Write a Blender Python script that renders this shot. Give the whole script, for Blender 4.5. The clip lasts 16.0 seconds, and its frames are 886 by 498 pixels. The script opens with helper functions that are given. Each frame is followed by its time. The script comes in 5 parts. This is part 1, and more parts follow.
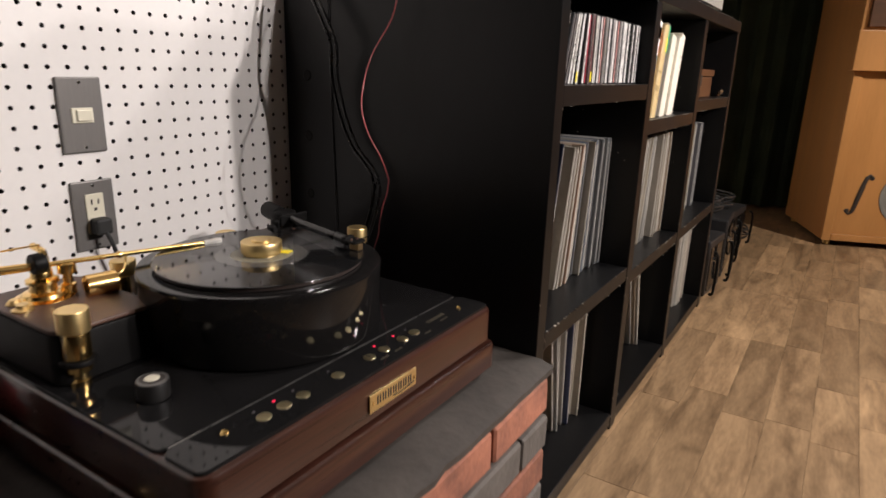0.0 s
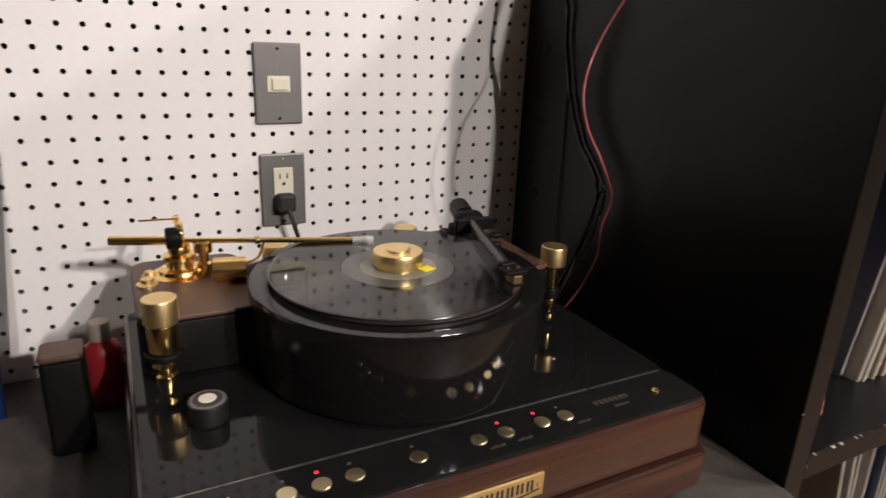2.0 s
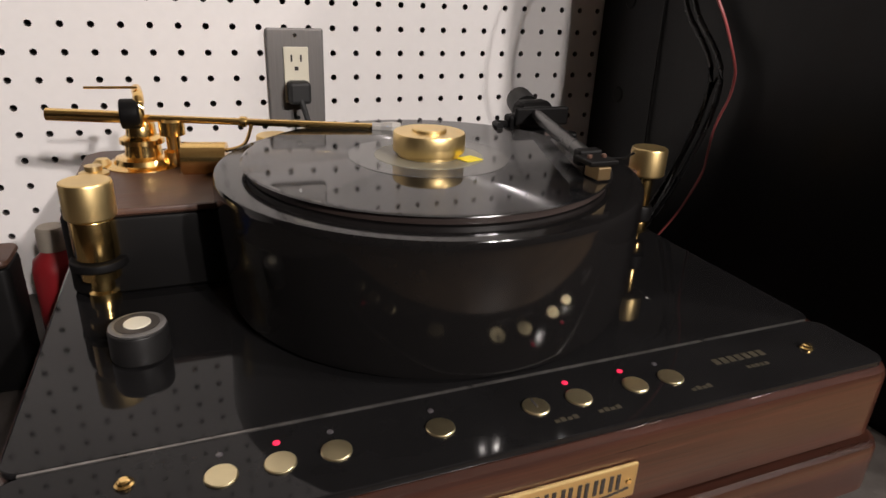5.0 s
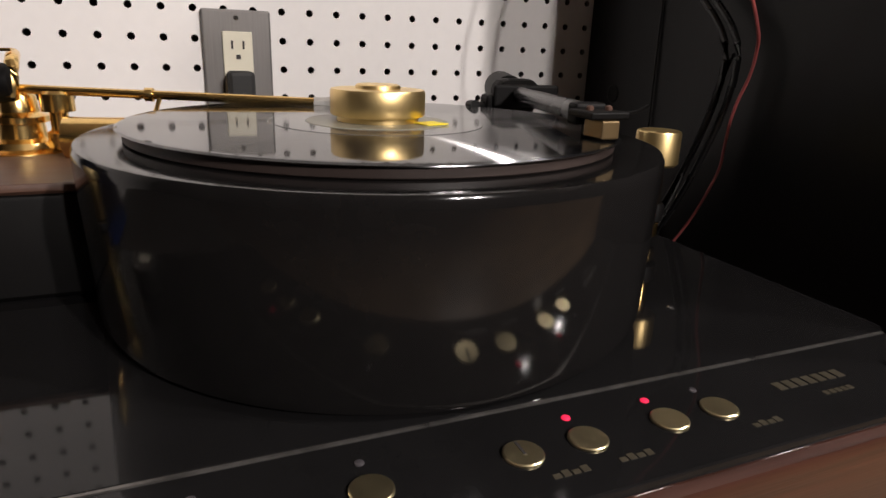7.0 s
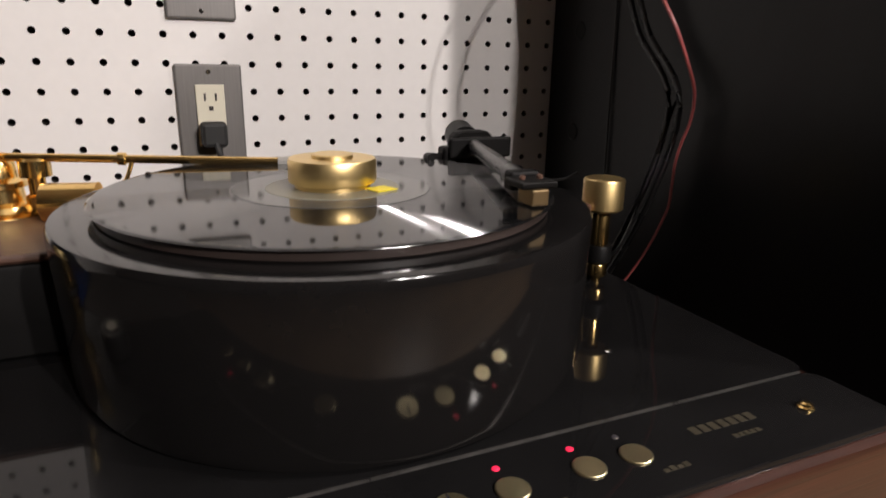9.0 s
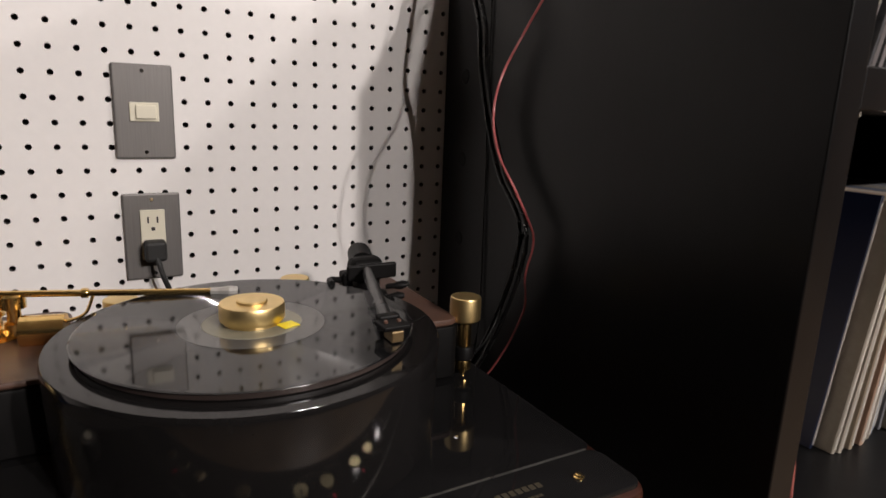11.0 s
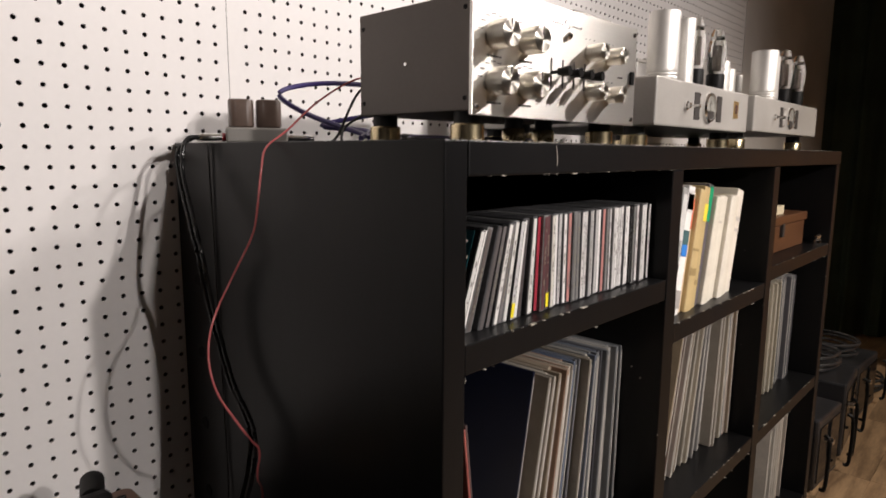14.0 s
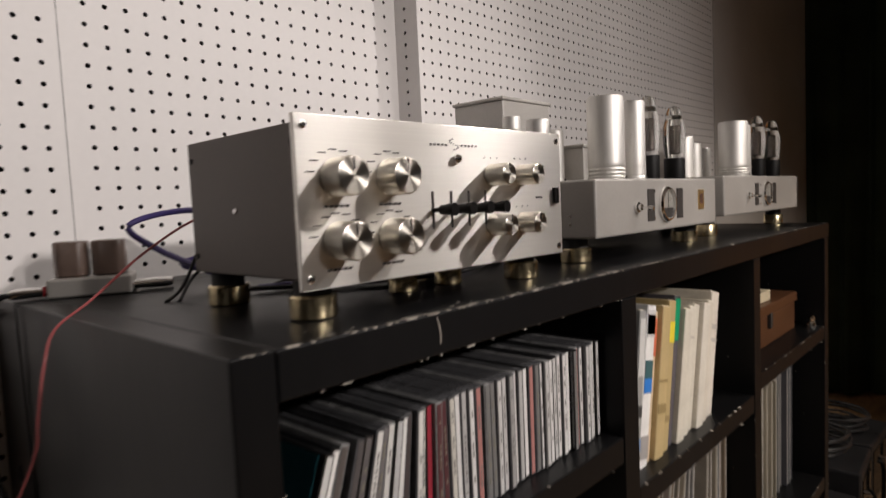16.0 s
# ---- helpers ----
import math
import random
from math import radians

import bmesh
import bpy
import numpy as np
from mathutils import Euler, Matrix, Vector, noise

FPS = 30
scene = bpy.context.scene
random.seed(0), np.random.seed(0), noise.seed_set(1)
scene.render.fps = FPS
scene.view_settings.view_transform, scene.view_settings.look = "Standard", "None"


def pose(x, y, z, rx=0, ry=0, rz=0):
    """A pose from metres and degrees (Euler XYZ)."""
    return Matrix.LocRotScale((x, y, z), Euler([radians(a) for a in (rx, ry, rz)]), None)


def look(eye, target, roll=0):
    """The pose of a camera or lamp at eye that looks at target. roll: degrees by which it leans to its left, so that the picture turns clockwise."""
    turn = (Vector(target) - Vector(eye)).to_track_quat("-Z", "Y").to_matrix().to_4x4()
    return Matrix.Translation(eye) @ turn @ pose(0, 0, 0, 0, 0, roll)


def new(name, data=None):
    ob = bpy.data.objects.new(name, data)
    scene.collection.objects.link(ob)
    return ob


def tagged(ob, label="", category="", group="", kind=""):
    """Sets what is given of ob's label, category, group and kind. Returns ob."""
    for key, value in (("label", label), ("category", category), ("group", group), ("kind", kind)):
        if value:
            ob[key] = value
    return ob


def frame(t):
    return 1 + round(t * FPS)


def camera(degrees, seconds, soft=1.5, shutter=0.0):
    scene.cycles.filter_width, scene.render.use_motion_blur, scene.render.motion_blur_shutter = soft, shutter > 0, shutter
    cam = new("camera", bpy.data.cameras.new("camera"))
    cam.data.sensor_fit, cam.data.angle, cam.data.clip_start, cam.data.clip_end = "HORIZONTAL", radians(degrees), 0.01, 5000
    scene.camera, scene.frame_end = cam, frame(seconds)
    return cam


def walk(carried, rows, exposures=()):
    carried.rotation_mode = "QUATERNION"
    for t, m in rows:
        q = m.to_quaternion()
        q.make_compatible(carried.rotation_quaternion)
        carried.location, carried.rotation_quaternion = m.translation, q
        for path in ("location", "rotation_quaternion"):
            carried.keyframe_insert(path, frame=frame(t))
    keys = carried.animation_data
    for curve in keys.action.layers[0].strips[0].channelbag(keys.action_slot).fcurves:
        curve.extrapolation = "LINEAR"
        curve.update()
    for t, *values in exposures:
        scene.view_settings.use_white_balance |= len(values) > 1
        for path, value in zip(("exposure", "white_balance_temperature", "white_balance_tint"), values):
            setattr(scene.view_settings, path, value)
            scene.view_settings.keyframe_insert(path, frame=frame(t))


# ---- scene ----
cam = camera(70.3, 16.0, shutter=0.5)
PATH = [
    (0, (0.307, 0.301, 0.999), (1.936, 1.324, 0.45), 1.7),
    (0.5, (0.437, 0.358, 0.998), (2.024, 1.444, 0.445), 1.6),
    (1, (0.52, 0.363, 0.996), (1.952, 1.637, 0.427), 2.5),
    (1.5, (0.594, 0.354, 0.992), (1.691, 1.911, 0.383), 2.7),
    (2, (0.622, 0.354, 0.99), (1.507, 2.03, 0.351), 2.5),
    (2.5, (0.625, 0.365, 0.98), (1.407, 2.082, 0.316), 2.0),
    (3, (0.633, 0.39, 0.956), (1.428, 2.073, 0.223), 1.7),
    (3.5, (0.661, 0.413, 0.93), (1.401, 2.096, 0.142), 2.0),
    (3.7, (0.672, 0.426, 0.921), (1.399, 2.106, 0.117), 2.3),
    (5.8, (0.739, 0.559, 0.829), (1.441, 2.291, 0.117), 2.1),
    (6, (0.746, 0.571, 0.819), (1.458, 2.307, 0.127), 2.1),
    (6.5, (0.765, 0.589, 0.8), (1.488, 2.337, 0.152), 1.7),
    (7, (0.777, 0.596, 0.787), (1.522, 2.347, 0.174), 2.1),
    (7.5, (0.784, 0.596, 0.783), (1.526, 2.353, 0.182), 1.7),
    (8, (0.787, 0.596, 0.783), (1.535, 2.355, 0.193), 1.5),
    (8.5, (0.79, 0.591, 0.796), (1.542, 2.35, 0.215), 1.6),
    (9, (0.791, 0.567, 0.823), (1.568, 2.318, 0.248), 1.1),
    (9.5, (0.794, 0.535, 0.86), (1.613, 2.271, 0.3), 1.0),
    (9.7, (0.796, 0.519, 0.875), (1.654, 2.244, 0.336), 1.4),
    (11.8, (0.745, 0.354, 1.009), (1.796, 1.999, 0.572), 1.1),
    (12, (0.742, 0.333, 1.037), (1.833, 1.946, 0.58), 0.8),
    (12.5, (0.758, 0.295, 1.087), (1.973, 1.82, 0.641), 0.8),
    (13, (0.781, 0.294, 1.123), (2.085, 1.749, 0.696), 1.8),
    (13.5, (0.8, 0.285, 1.155), (2.193, 1.675, 0.796), 1.1),
    (14, (0.812, 0.279, 1.181), (2.255, 1.631, 0.881), 0.4),
    (14.5, (0.825, 0.26, 1.212), (2.308, 1.575, 0.942), 0.0),
    (15, (0.855, 0.256, 1.244), (2.364, 1.546, 1.001), -1.2),
    (15.5, (0.935, 0.284, 1.268), (2.434, 1.592, 1.058), -2.6),
    (16, (1.068, 0.331, 1.288), (2.534, 1.683, 1.145), -2.6),
]
EXPOSURES = ((0, 0.0), (3.5, 0.0), (7.0, 0.0), (9.5, 0.0), (12, -0.4), (14.5, -0.52), (15.2, -0.67), (16, -1.19))
walk(cam, [(t, look(eye, target, roll)) for t, eye, target, roll in PATH], EXPOSURES)

# ---- light ----
world = bpy.data.worlds.new("room_world")
scene.world = world
world.use_nodes = True
world.node_tree.nodes["Background"].inputs[0].default_value = (1.0, 0.93, 0.86, 1)
world.node_tree.nodes["Background"].inputs[1].default_value = 0.02


def spot(name, eye, target, watts, cone, size, colour=(1.0, 0.915, 0.875), blend=0.6):
    data = bpy.data.lights.new(name, "SPOT")
    data.energy, data.spot_size, data.spot_blend, data.shadow_soft_size, data.color = watts, radians(cone), blend, size, colour
    ob = new(name, data)
    ob.matrix_world = look(eye, target)
    return ob


spot("ceiling_spot", (1.52, -2.3, 2.4), (1.5, 1.1, 0.95), 226, 84, 0.05, blend=1.0)
spot("ceiling_spot", (1.95, -2.2, 2.4), (1.5, 1.1, 0.95), 332, 84, 0.05, blend=1.0)
spot("ceiling_spot", (-0.5, -0.6, 2.3), (2.1, 1.2, 2.0), 17, 50, 0.06, blend=0.5)
spot("ceiling_spot", (3.37, -0.35, 2.5), (1.75, 0.85, 1.25), 135, 46, 0.04)
spot("ceiling_spot", (2.47, -0.35, 2.5), (1.65, 0.85, 1.25), 85, 46, 0.04)
spot("ceiling_spot", (3.3, -1.2, 2.5), (3.4, -0.2, 0.0), 275, 100, 0.08, (1.0, 0.88, 0.76))

# ---- materials ----


def mat(name, base, rough=0.5, metal=0.0, vary=0.15, scale=8.0, bump=0.0, fine=120.0, coat=0.0, stretch=(1, 1, 1), rvary=0.08, rand=0.0, spec=0.5, second=None, coat_rough=0.05, twist=0.0):
    m = bpy.data.materials.new(name)
    m.use_nodes = True
    n, l = m.node_tree.nodes, m.node_tree.links
    p = n["Principled BSDF"]
    p.inputs["Metallic"].default_value = metal
    p.inputs["Specular IOR Level"].default_value = spec
    p.inputs["Coat Weight"].default_value = coat
    p.inputs["Coat Roughness"].default_value = coat_rough
    tc = n.new("ShaderNodeTexCoord")
    mp = n.new("ShaderNodeMapping")
    mp.inputs["Scale"].default_value = stretch
    l.new(tc.outputs["Object"], mp.inputs[0])
    if rand:
        own = n.new("ShaderNodeObjectInfo")
        away = n.new("ShaderNodeVectorMath")
        away.operation = "MULTIPLY_ADD"
        l.new(own.outputs["Random"], away.inputs[0])
        away.inputs[1].default_value = (37.0, 53.0, 29.0)
        l.new(tc.outputs["Object"], away.inputs[2]), l.new(away.outputs[0], mp.inputs[0])
    big = n.new("ShaderNodeTexNoise")
    big.inputs["Distortion"].default_value = twist
    big.inputs["Scale"].default_value, big.inputs["Detail"].default_value = scale, 6
    small = n.new("ShaderNodeTexNoise")
    small.inputs["Scale"].default_value, small.inputs["Detail"].default_value = fine, 3
    l.new(mp.outputs[0], big.inputs["Vector"]), l.new(mp.outputs[0], small.inputs["Vector"])
    add = n.new("ShaderNodeMath")
    add.operation = "MULTIPLY_ADD"
    l.new(small.outputs["Fac"], add.inputs[0])
    add.inputs[1].default_value = 0.4
    l.new(big.outputs["Fac"], add.inputs[2])
    ramp = n.new("ShaderNodeMapRange")
    ramp.inputs[1].default_value, ramp.inputs[2].default_value = 0.4, 1.0
    l.new(add.outputs[0], ramp.inputs[0])
    mix = n.new("ShaderNodeMix")
    mix.data_type = "RGBA"
    dark = second or tuple(c * (1 - vary) for c in base)
    light = base if second else tuple(min(1, c * (1 + vary)) for c in base)
    mix.inputs["A"].default_value, mix.inputs["B"].default_value = (*dark, 1), (*light, 1)
    l.new(ramp.outputs[0], mix.inputs["Factor"])
    out = mix.outputs["Result"]
    if rand:
        info = n.new("ShaderNodeObjectInfo")
        hsv = n.new("ShaderNodeHueSaturation")
        mr = n.new("ShaderNodeMapRange")
        mr.inputs[3].default_value, mr.inputs[4].default_value = 1 - rand, 1 + rand
        l.new(info.outputs["Random"], mr.inputs[0]), l.new(mr.outputs[0], hsv.inputs["Value"])
        l.new(out, hsv.inputs["Color"])
        out = hsv.outputs["Color"]
    l.new(out, p.inputs["Base Color"])
    r = n.new("ShaderNodeMapRange")
    r.inputs[3].default_value, r.inputs[4].default_value = max(0.02, rough - rvary), min(1, rough + rvary)
    l.new(big.outputs["Fac"], r.inputs[0]), l.new(r.outputs[0], p.inputs["Roughness"])
    if bump:
        b = n.new("ShaderNodeBump")
        b.inputs["Strength"].default_value, b.inputs["Distance"].default_value = 1.0, bump
        l.new(add.outputs[0], b.inputs["Height"]), l.new(b.outputs[0], p.inputs["Normal"])
    return m


def glow(name, colour, strength):
    m = mat(name, colour, 0.3)
    p = m.node_tree.nodes["Principled BSDF"]
    p.inputs["Emission Color"].default_value, p.inputs["Emission Strength"].default_value = (*colour, 1), strength
    return m


def glass(name, colour=(1, 1, 1), rough=0.02, ior=1.45):
    m = mat(name, colour, rough, rvary=0.01, vary=0.02)
    m.node_tree.nodes["Principled BSDF"].inputs["Transmission Weight"].default_value = 1.0
    m.node_tree.nodes["Principled BSDF"].inputs["IOR"].default_value = ior
    return m


WHITE = mat("white_painted_board", (0.78, 0.755, 0.74), 0.55, vary=0.05, scale=2.5, bump=0.0002, fine=90)
GREYWALL = mat("grey_brown_wall_paint", (0.50, 0.475, 0.45), 0.8, vary=0.12, scale=3, bump=0.0006)
# near-black backing puts the shade inside the pegboard holes into colour
HOLEBACK = mat("hole_shade_backing", (0.02, 0.018, 0.016), 0.9)
PLAIN = mat("low_bounce_wall", (0.07, 0.057, 0.05), 0.85, vary=0.2, scale=1.5, bump=0.0006)
CEIL = mat("ceiling_paint", (0.55, 0.52, 0.49), 0.9, vary=0.1, scale=2)
SHELF = mat("black_painted_wood", (0.0054, 0.0054, 0.0058), 0.34, spec=0.2, vary=0.35, scale=5, bump=0.00025, fine=60, stretch=(1, 1, 0.3), rvary=0.1)
CHIP = mat("bare_wood_chip", (0.34, 0.31, 0.27), 0.8, vary=0.3, scale=60)
PLANK = mat("oak_floor_plank", (0.43, 0.285, 0.16), 0.40, vary=0.25, scale=4.0, bump=0.0004, fine=40, stretch=(0.7, 3.6, 1), rand=0.30, second=(0.115, 0.070, 0.039), twist=1.5)
SUBFLOOR = mat("dark_subfloor", (0.05, 0.035, 0.025), 0.9)
BRICK = mat("red_brick", (0.36, 0.14, 0.085), 0.85, vary=0.3, scale=18, bump=0.0025, fine=90, rand=0.25, second=(0.12, 0.05, 0.035))
BRICKGREY = mat("charcoal_coated_brick", (0.085, 0.075, 0.068), 0.8, vary=0.3, scale=14, bump=0.003, fine=70, rand=0.2)
MORTAR = mat("grey_mortar", (0.048, 0.041, 0.036), 0.75, vary=0.5, scale=9, bump=0.004, fine=50)
WALNUT = mat("walnut_plinth", (0.060, 0.019, 0.011), 0.30, vary=0.3, scale=9, bump=0.0002, fine=60, stretch=(0.35, 6, 16), coat=0.5, second=(0.016, 0.007, 0.005), coat_rough=0.1, twist=1.5)
GLOSS = mat("black_acrylic_plate", (0.0095, 0.0092, 0.0095), 0.05, vary=0.2, rvary=0.02, scale=20, spec=0.19)
LACQUER = mat("black_lacquer_platter", (0.0092, 0.0086, 0.0086), 0.11, spec=0.30, vary=0.2, rvary=0.03, scale=6)
MATTE = mat("matt_black", (0.0045, 0.0042, 0.0042), 0.5, spec=0.14, vary=0.25, scale=20, bump=0.0001)
PLATTER = mat("dark_brown_mat", (0.035, 0.025, 0.022), 0.4, vary=0.2, scale=20)
LEATHER = mat("brown_armboard", (0.085, 0.042, 0.028), 0.45, vary=0.3, scale=18, bump=0.0002, stretch=(0.3, 3, 3))
GOLD = mat("polished_gold", (0.98, 0.66, 0.26), 0.20, 1.0, vary=0.06, scale=30, rvary=0.05)
BRASS = mat("satin_brass", (0.88, 0.66, 0.31), 0.38, 1.0, vary=0.08, scale=40, rvary=0.06)
PALEGOLD = mat("champagne_button", (0.72, 0.62, 0.38), 0.33, 1.0, vary=0.06, scale=80)
SILVER = mat("brushed_silver", (0.84, 0.815, 0.765), 0.38, 0.95, vary=0.03, scale=9, stretch=(0.6, 1, 60), rvary=0.03, bump=0.0, fine=40)
ALU = mat("spun_aluminium", (0.66, 0.645, 0.615), 0.56, 1.0, vary=0.12, scale=30, stretch=(1, 1, 0.2))
CHASSIS = mat("grey_hammered_chassis", (0.46, 0.44, 0.41), 0.42, 0.35, vary=0.1, scale=12, bump=0.0001, fine=220)
CASEBROWN = mat("grey_brown_enclosure", (0.15, 0.128, 0.112), 0.5, 0.1, vary=0.1, scale=9, bump=0.0001, fine=260)
CHROME = mat("chrome", (0.85, 0.84, 0.82), 0.12, 1.0, vary=0.04)
PLATE = mat("grey_metal_wallplate", (0.185, 0.175, 0.168), 0.42, 0.4, vary=0.1, scale=30, stretch=(20, 1, 0.5))
IVORY = mat("ivory_plastic", (0.72, 0.68, 0.55), 0.35, vary=0.05)
CABLEBLACK = mat("glossy_cable_jacket", (0.006, 0.006, 0.0065), 0.28, vary=0.2, scale=30, spec=0.35)
RUBBER = mat("black_rubber", (0.014, 0.014, 0.014), 0.6, vary=0.2)
VINYL = mat("black_vinyl", (0.006, 0.006, 0.0065), 0.05, spec=0.38, vary=0.15, scale=10, rvary=0.02)


def groove_sheen(m, centre, slope, share):
    """Adds the sheen of the two walls of the record's grooves, which lean in and out along the radius."""
    n, l = m.node_tree.nodes, m.node_tree.links
    tc, end, last = n.new("ShaderNodeTexCoord"), n["Material Output"], n["Principled BSDF"].outputs[0]
    off = n.new("ShaderNodeVectorMath")
    off.operation = "SUBTRACT"
    off.inputs[1].default_value = centre
    flat = n.new("ShaderNodeVectorMath")
    flat.operation = "MULTIPLY"
    flat.inputs[1].default_value = (1, 1, 0)
    out = n.new("ShaderNodeVectorMath")
    out.operation = "NORMALIZE"
    l.new(tc.outputs["Object"], off.inputs[0]), l.new(off.outputs[0], flat.inputs[0]), l.new(flat.outputs[0], out.inputs[0])
    for sign in (1, -1):
        tip = n.new("ShaderNodeVectorMath")
        tip.operation = "MULTIPLY_ADD"
        tip.inputs[1].default_value, tip.inputs[2].default_value = (sign * slope, sign * slope, 0), (0, 0, 1)
        unit = n.new("ShaderNodeVectorMath")
        unit.operation = "NORMALIZE"
        shine = n.new("ShaderNodeBsdfGlossy")
        shine.inputs["Roughness"].default_value = 0.13
        shine.inputs["Color"].default_value = (0.9, 0.9, 0.92, 1)
        mix = n.new("ShaderNodeMixShader")
        mix.inputs[0].default_value = share
        l.new(out.outputs[0], tip.inputs[0]), l.new(tip.outputs[0], unit.inputs[0]), l.new(unit.outputs[0], shine.inputs["Normal"])
        l.new(last, mix.inputs[1]), l.new(shine.outputs[0], mix.inputs[2])
        last = mix.outputs[0]
    l.new(last, end.inputs["Surface"])


groove_sheen(VINYL, (0.882, 0.9665, 0.0), 1.6, 0.06)
# grey base carries the white wall's reflection in the smooth run-out
RUNOUT = mat("runout_reflection_grey", (0.09, 0.088, 0.084), 0.07, vary=0.1, rvary=0.02)
LABELGREY = mat("grey_record_label", (0.22, 0.21, 0.16), 0.35, vary=0.1, scale=40)
YELLOW = mat("yellow_sticker", (0.85, 0.72, 0.03), 0.5)
INK = mat("dark_print", (0.03, 0.025, 0.022), 0.6)
PALEINK = mat("pale_gold_print", (0.042, 0.035, 0.022), 0.5)
RED_LED = glow("red_led", (0.8, 0.02, 0.07), 0.9)
OFF_LED = mat("unlit_led", (0.06, 0.055, 0.06), 0.12, spec=0.8)
ORANGE = mat("honey_wood_veneer", (0.47, 0.225, 0.075), 0.38, vary=0.14, scale=3, fine=30, stretch=(3, 3, 0.4), bump=0.0001, coat=0.2, coat_rough=0.2)
CURTAIN = mat("dark_green_velvet", (0.058, 0.080, 0.048), 0.95, vary=0.4, scale=4, bump=0.0008)
GREYFELT = mat("grey_cone", (0.20, 0.20, 0.19), 0.8)
BULB = glass("tube_glass", (0.92, 0.92, 0.9), 0.01, 1.5)
GETTER = mat("silvered_getter", (0.5, 0.48, 0.45), 0.15, 1.0)
REDPL = mat("red_plastic_bottle", (0.36, 0.022, 0.028), 0.35, vary=0.12, scale=12)
GREYCAP = mat("beige_cap", (0.42, 0.37, 0.30), 0.5)
NAVY = mat("navy_print_sleeve", (0.018, 0.028, 0.085), 0.3, vary=0.4, scale=9)
REDWIRE = mat("red_wire_jacket", (0.42, 0.10, 0.10), 0.4, vary=0.1)
PURPLE = mat("purple_cable_jacket", (0.06, 0.045, 0.17), 0.4, vary=0.2)
HARDBOARD = mat("painted_hole_edge", (0.13, 0.115, 0.105), 0.8)


def brushed(m, amount):
    """Fine lines along x, so that highlights stretch upright."""
    n, l = m.node_tree.nodes, m.node_tree.links
    p = n["Principled BSDF"]
    tan = n.new("ShaderNodeTangent")
    tan.direction_type, tan.axis = "RADIAL", "Z"
    l.new(tan.outputs[0], p.inputs["Tangent"])
    p.inputs["Anisotropic"].default_value = amount
    p.inputs["Anisotropic Rotation"].default_value = 0.25


brushed(SILVER, 0.9)
DARKRING = mat("grey_ring_metal", (0.20, 0.195, 0.19), 0.4, 0.8, vary=0.15, scale=60)
KNOBGREY = mat("charcoal_knob", (0.009, 0.0085, 0.0085), 0.42, vary=0.2, scale=30)
BROWNBOX = mat("brown_wood_box", (0.085, 0.036, 0.016), 0.4, vary=0.3, scale=9, stretch=(0.3, 4, 4))
BROWNTRANS = mat("brown_transformer", (0.15, 0.105, 0.085), 0.32, vary=0.25, scale=20, coat=0.3)

# ---- builders ----


def part(name, bm, material, parent=None, label="", smooth=False):
    me = bpy.data.meshes.new(name)
    bm.normal_update()
    bm.to_mesh(me)
    bm.free()
    if smooth:
        for f in me.polygons:
            f.use_smooth = True
        me.set_sharp_from_angle(angle=radians(35))
        sharp = {k for f in me.polygons if f.loop_total > 8 for k in f.edge_keys}
        for e in me.edges:
            if e.key in sharp:
                e.use_edge_sharp = True
    me.materials.append(material)
    ob = new(name, me)
    if parent is not None:
        ob.parent = parent
    if label:
        ob["label"] = label
    return ob


def stuff(ob):
    return tagged(ob, kind="stuff")


def hub(name, label, category, at=(0, 0, 0), rz=0, group="", kind=""):
    e = new(name)
    e.empty_display_size = 0.02
    e.matrix_basis = pose(*at, 0, 0, rz)
    return tagged(e, label, category, group, kind)


def box(x0, x1, y0, y1, z0, z1, bevel=0.0, seg=2, bm=None):
    own = bm is None
    bm = bm or bmesh.new()
    m = Matrix.LocRotScale(((x0 + x1) / 2, (y0 + y1) / 2, (z0 + z1) / 2), None, (x1 - x0, y1 - y0, z1 - z0))
    g = bmesh.ops.create_cube(bm, size=1.0, matrix=m)
    if bevel:
        edges = {e for v in g["verts"] for e in v.link_edges}
        bmesh.ops.bevel(bm, geom=list(edges), offset=bevel, segments=seg, profile=0.5, affect="EDGES")
    return bm


def slab(x0, x1, y0, y1, z0, z1, corner, edge=0.002):
    """A box with rounded upright corners and softened rims."""
    bm = bmesh.new()
    ring = []
    for cx, cy, a0 in ((x1 - corner, y1 - corner, 0), (x0 + corner, y1 - corner, 90), (x0 + corner, y0 + corner, 180), (x1 - corner, y0 + corner, 270)):
        for k in range(7):
            a = radians(a0 + 15 * k)
            ring.append((cx, cy, math.cos(a), math.sin(a)))
    levels = [(z0, -edge), (z0 + edge, 0), (z1 - edge, 0), (z1 - edge * 0.3, -edge * 0.3), (z1, -edge)]
    rows = [[bm.verts.new((cx + (corner + d) * c, cy + (corner + d) * s, z)) for cx, cy, c, s in ring] for z, d in levels]
    n = len(ring)
    for a, b in zip(rows, rows[1:]):
        for i in range(n):
            bm.faces.new((a[i], a[(i + 1) % n], b[(i + 1) % n], b[i]))
    bm.faces.new(rows[-1])
    bm.faces.new(rows[0][::-1])
    return bm


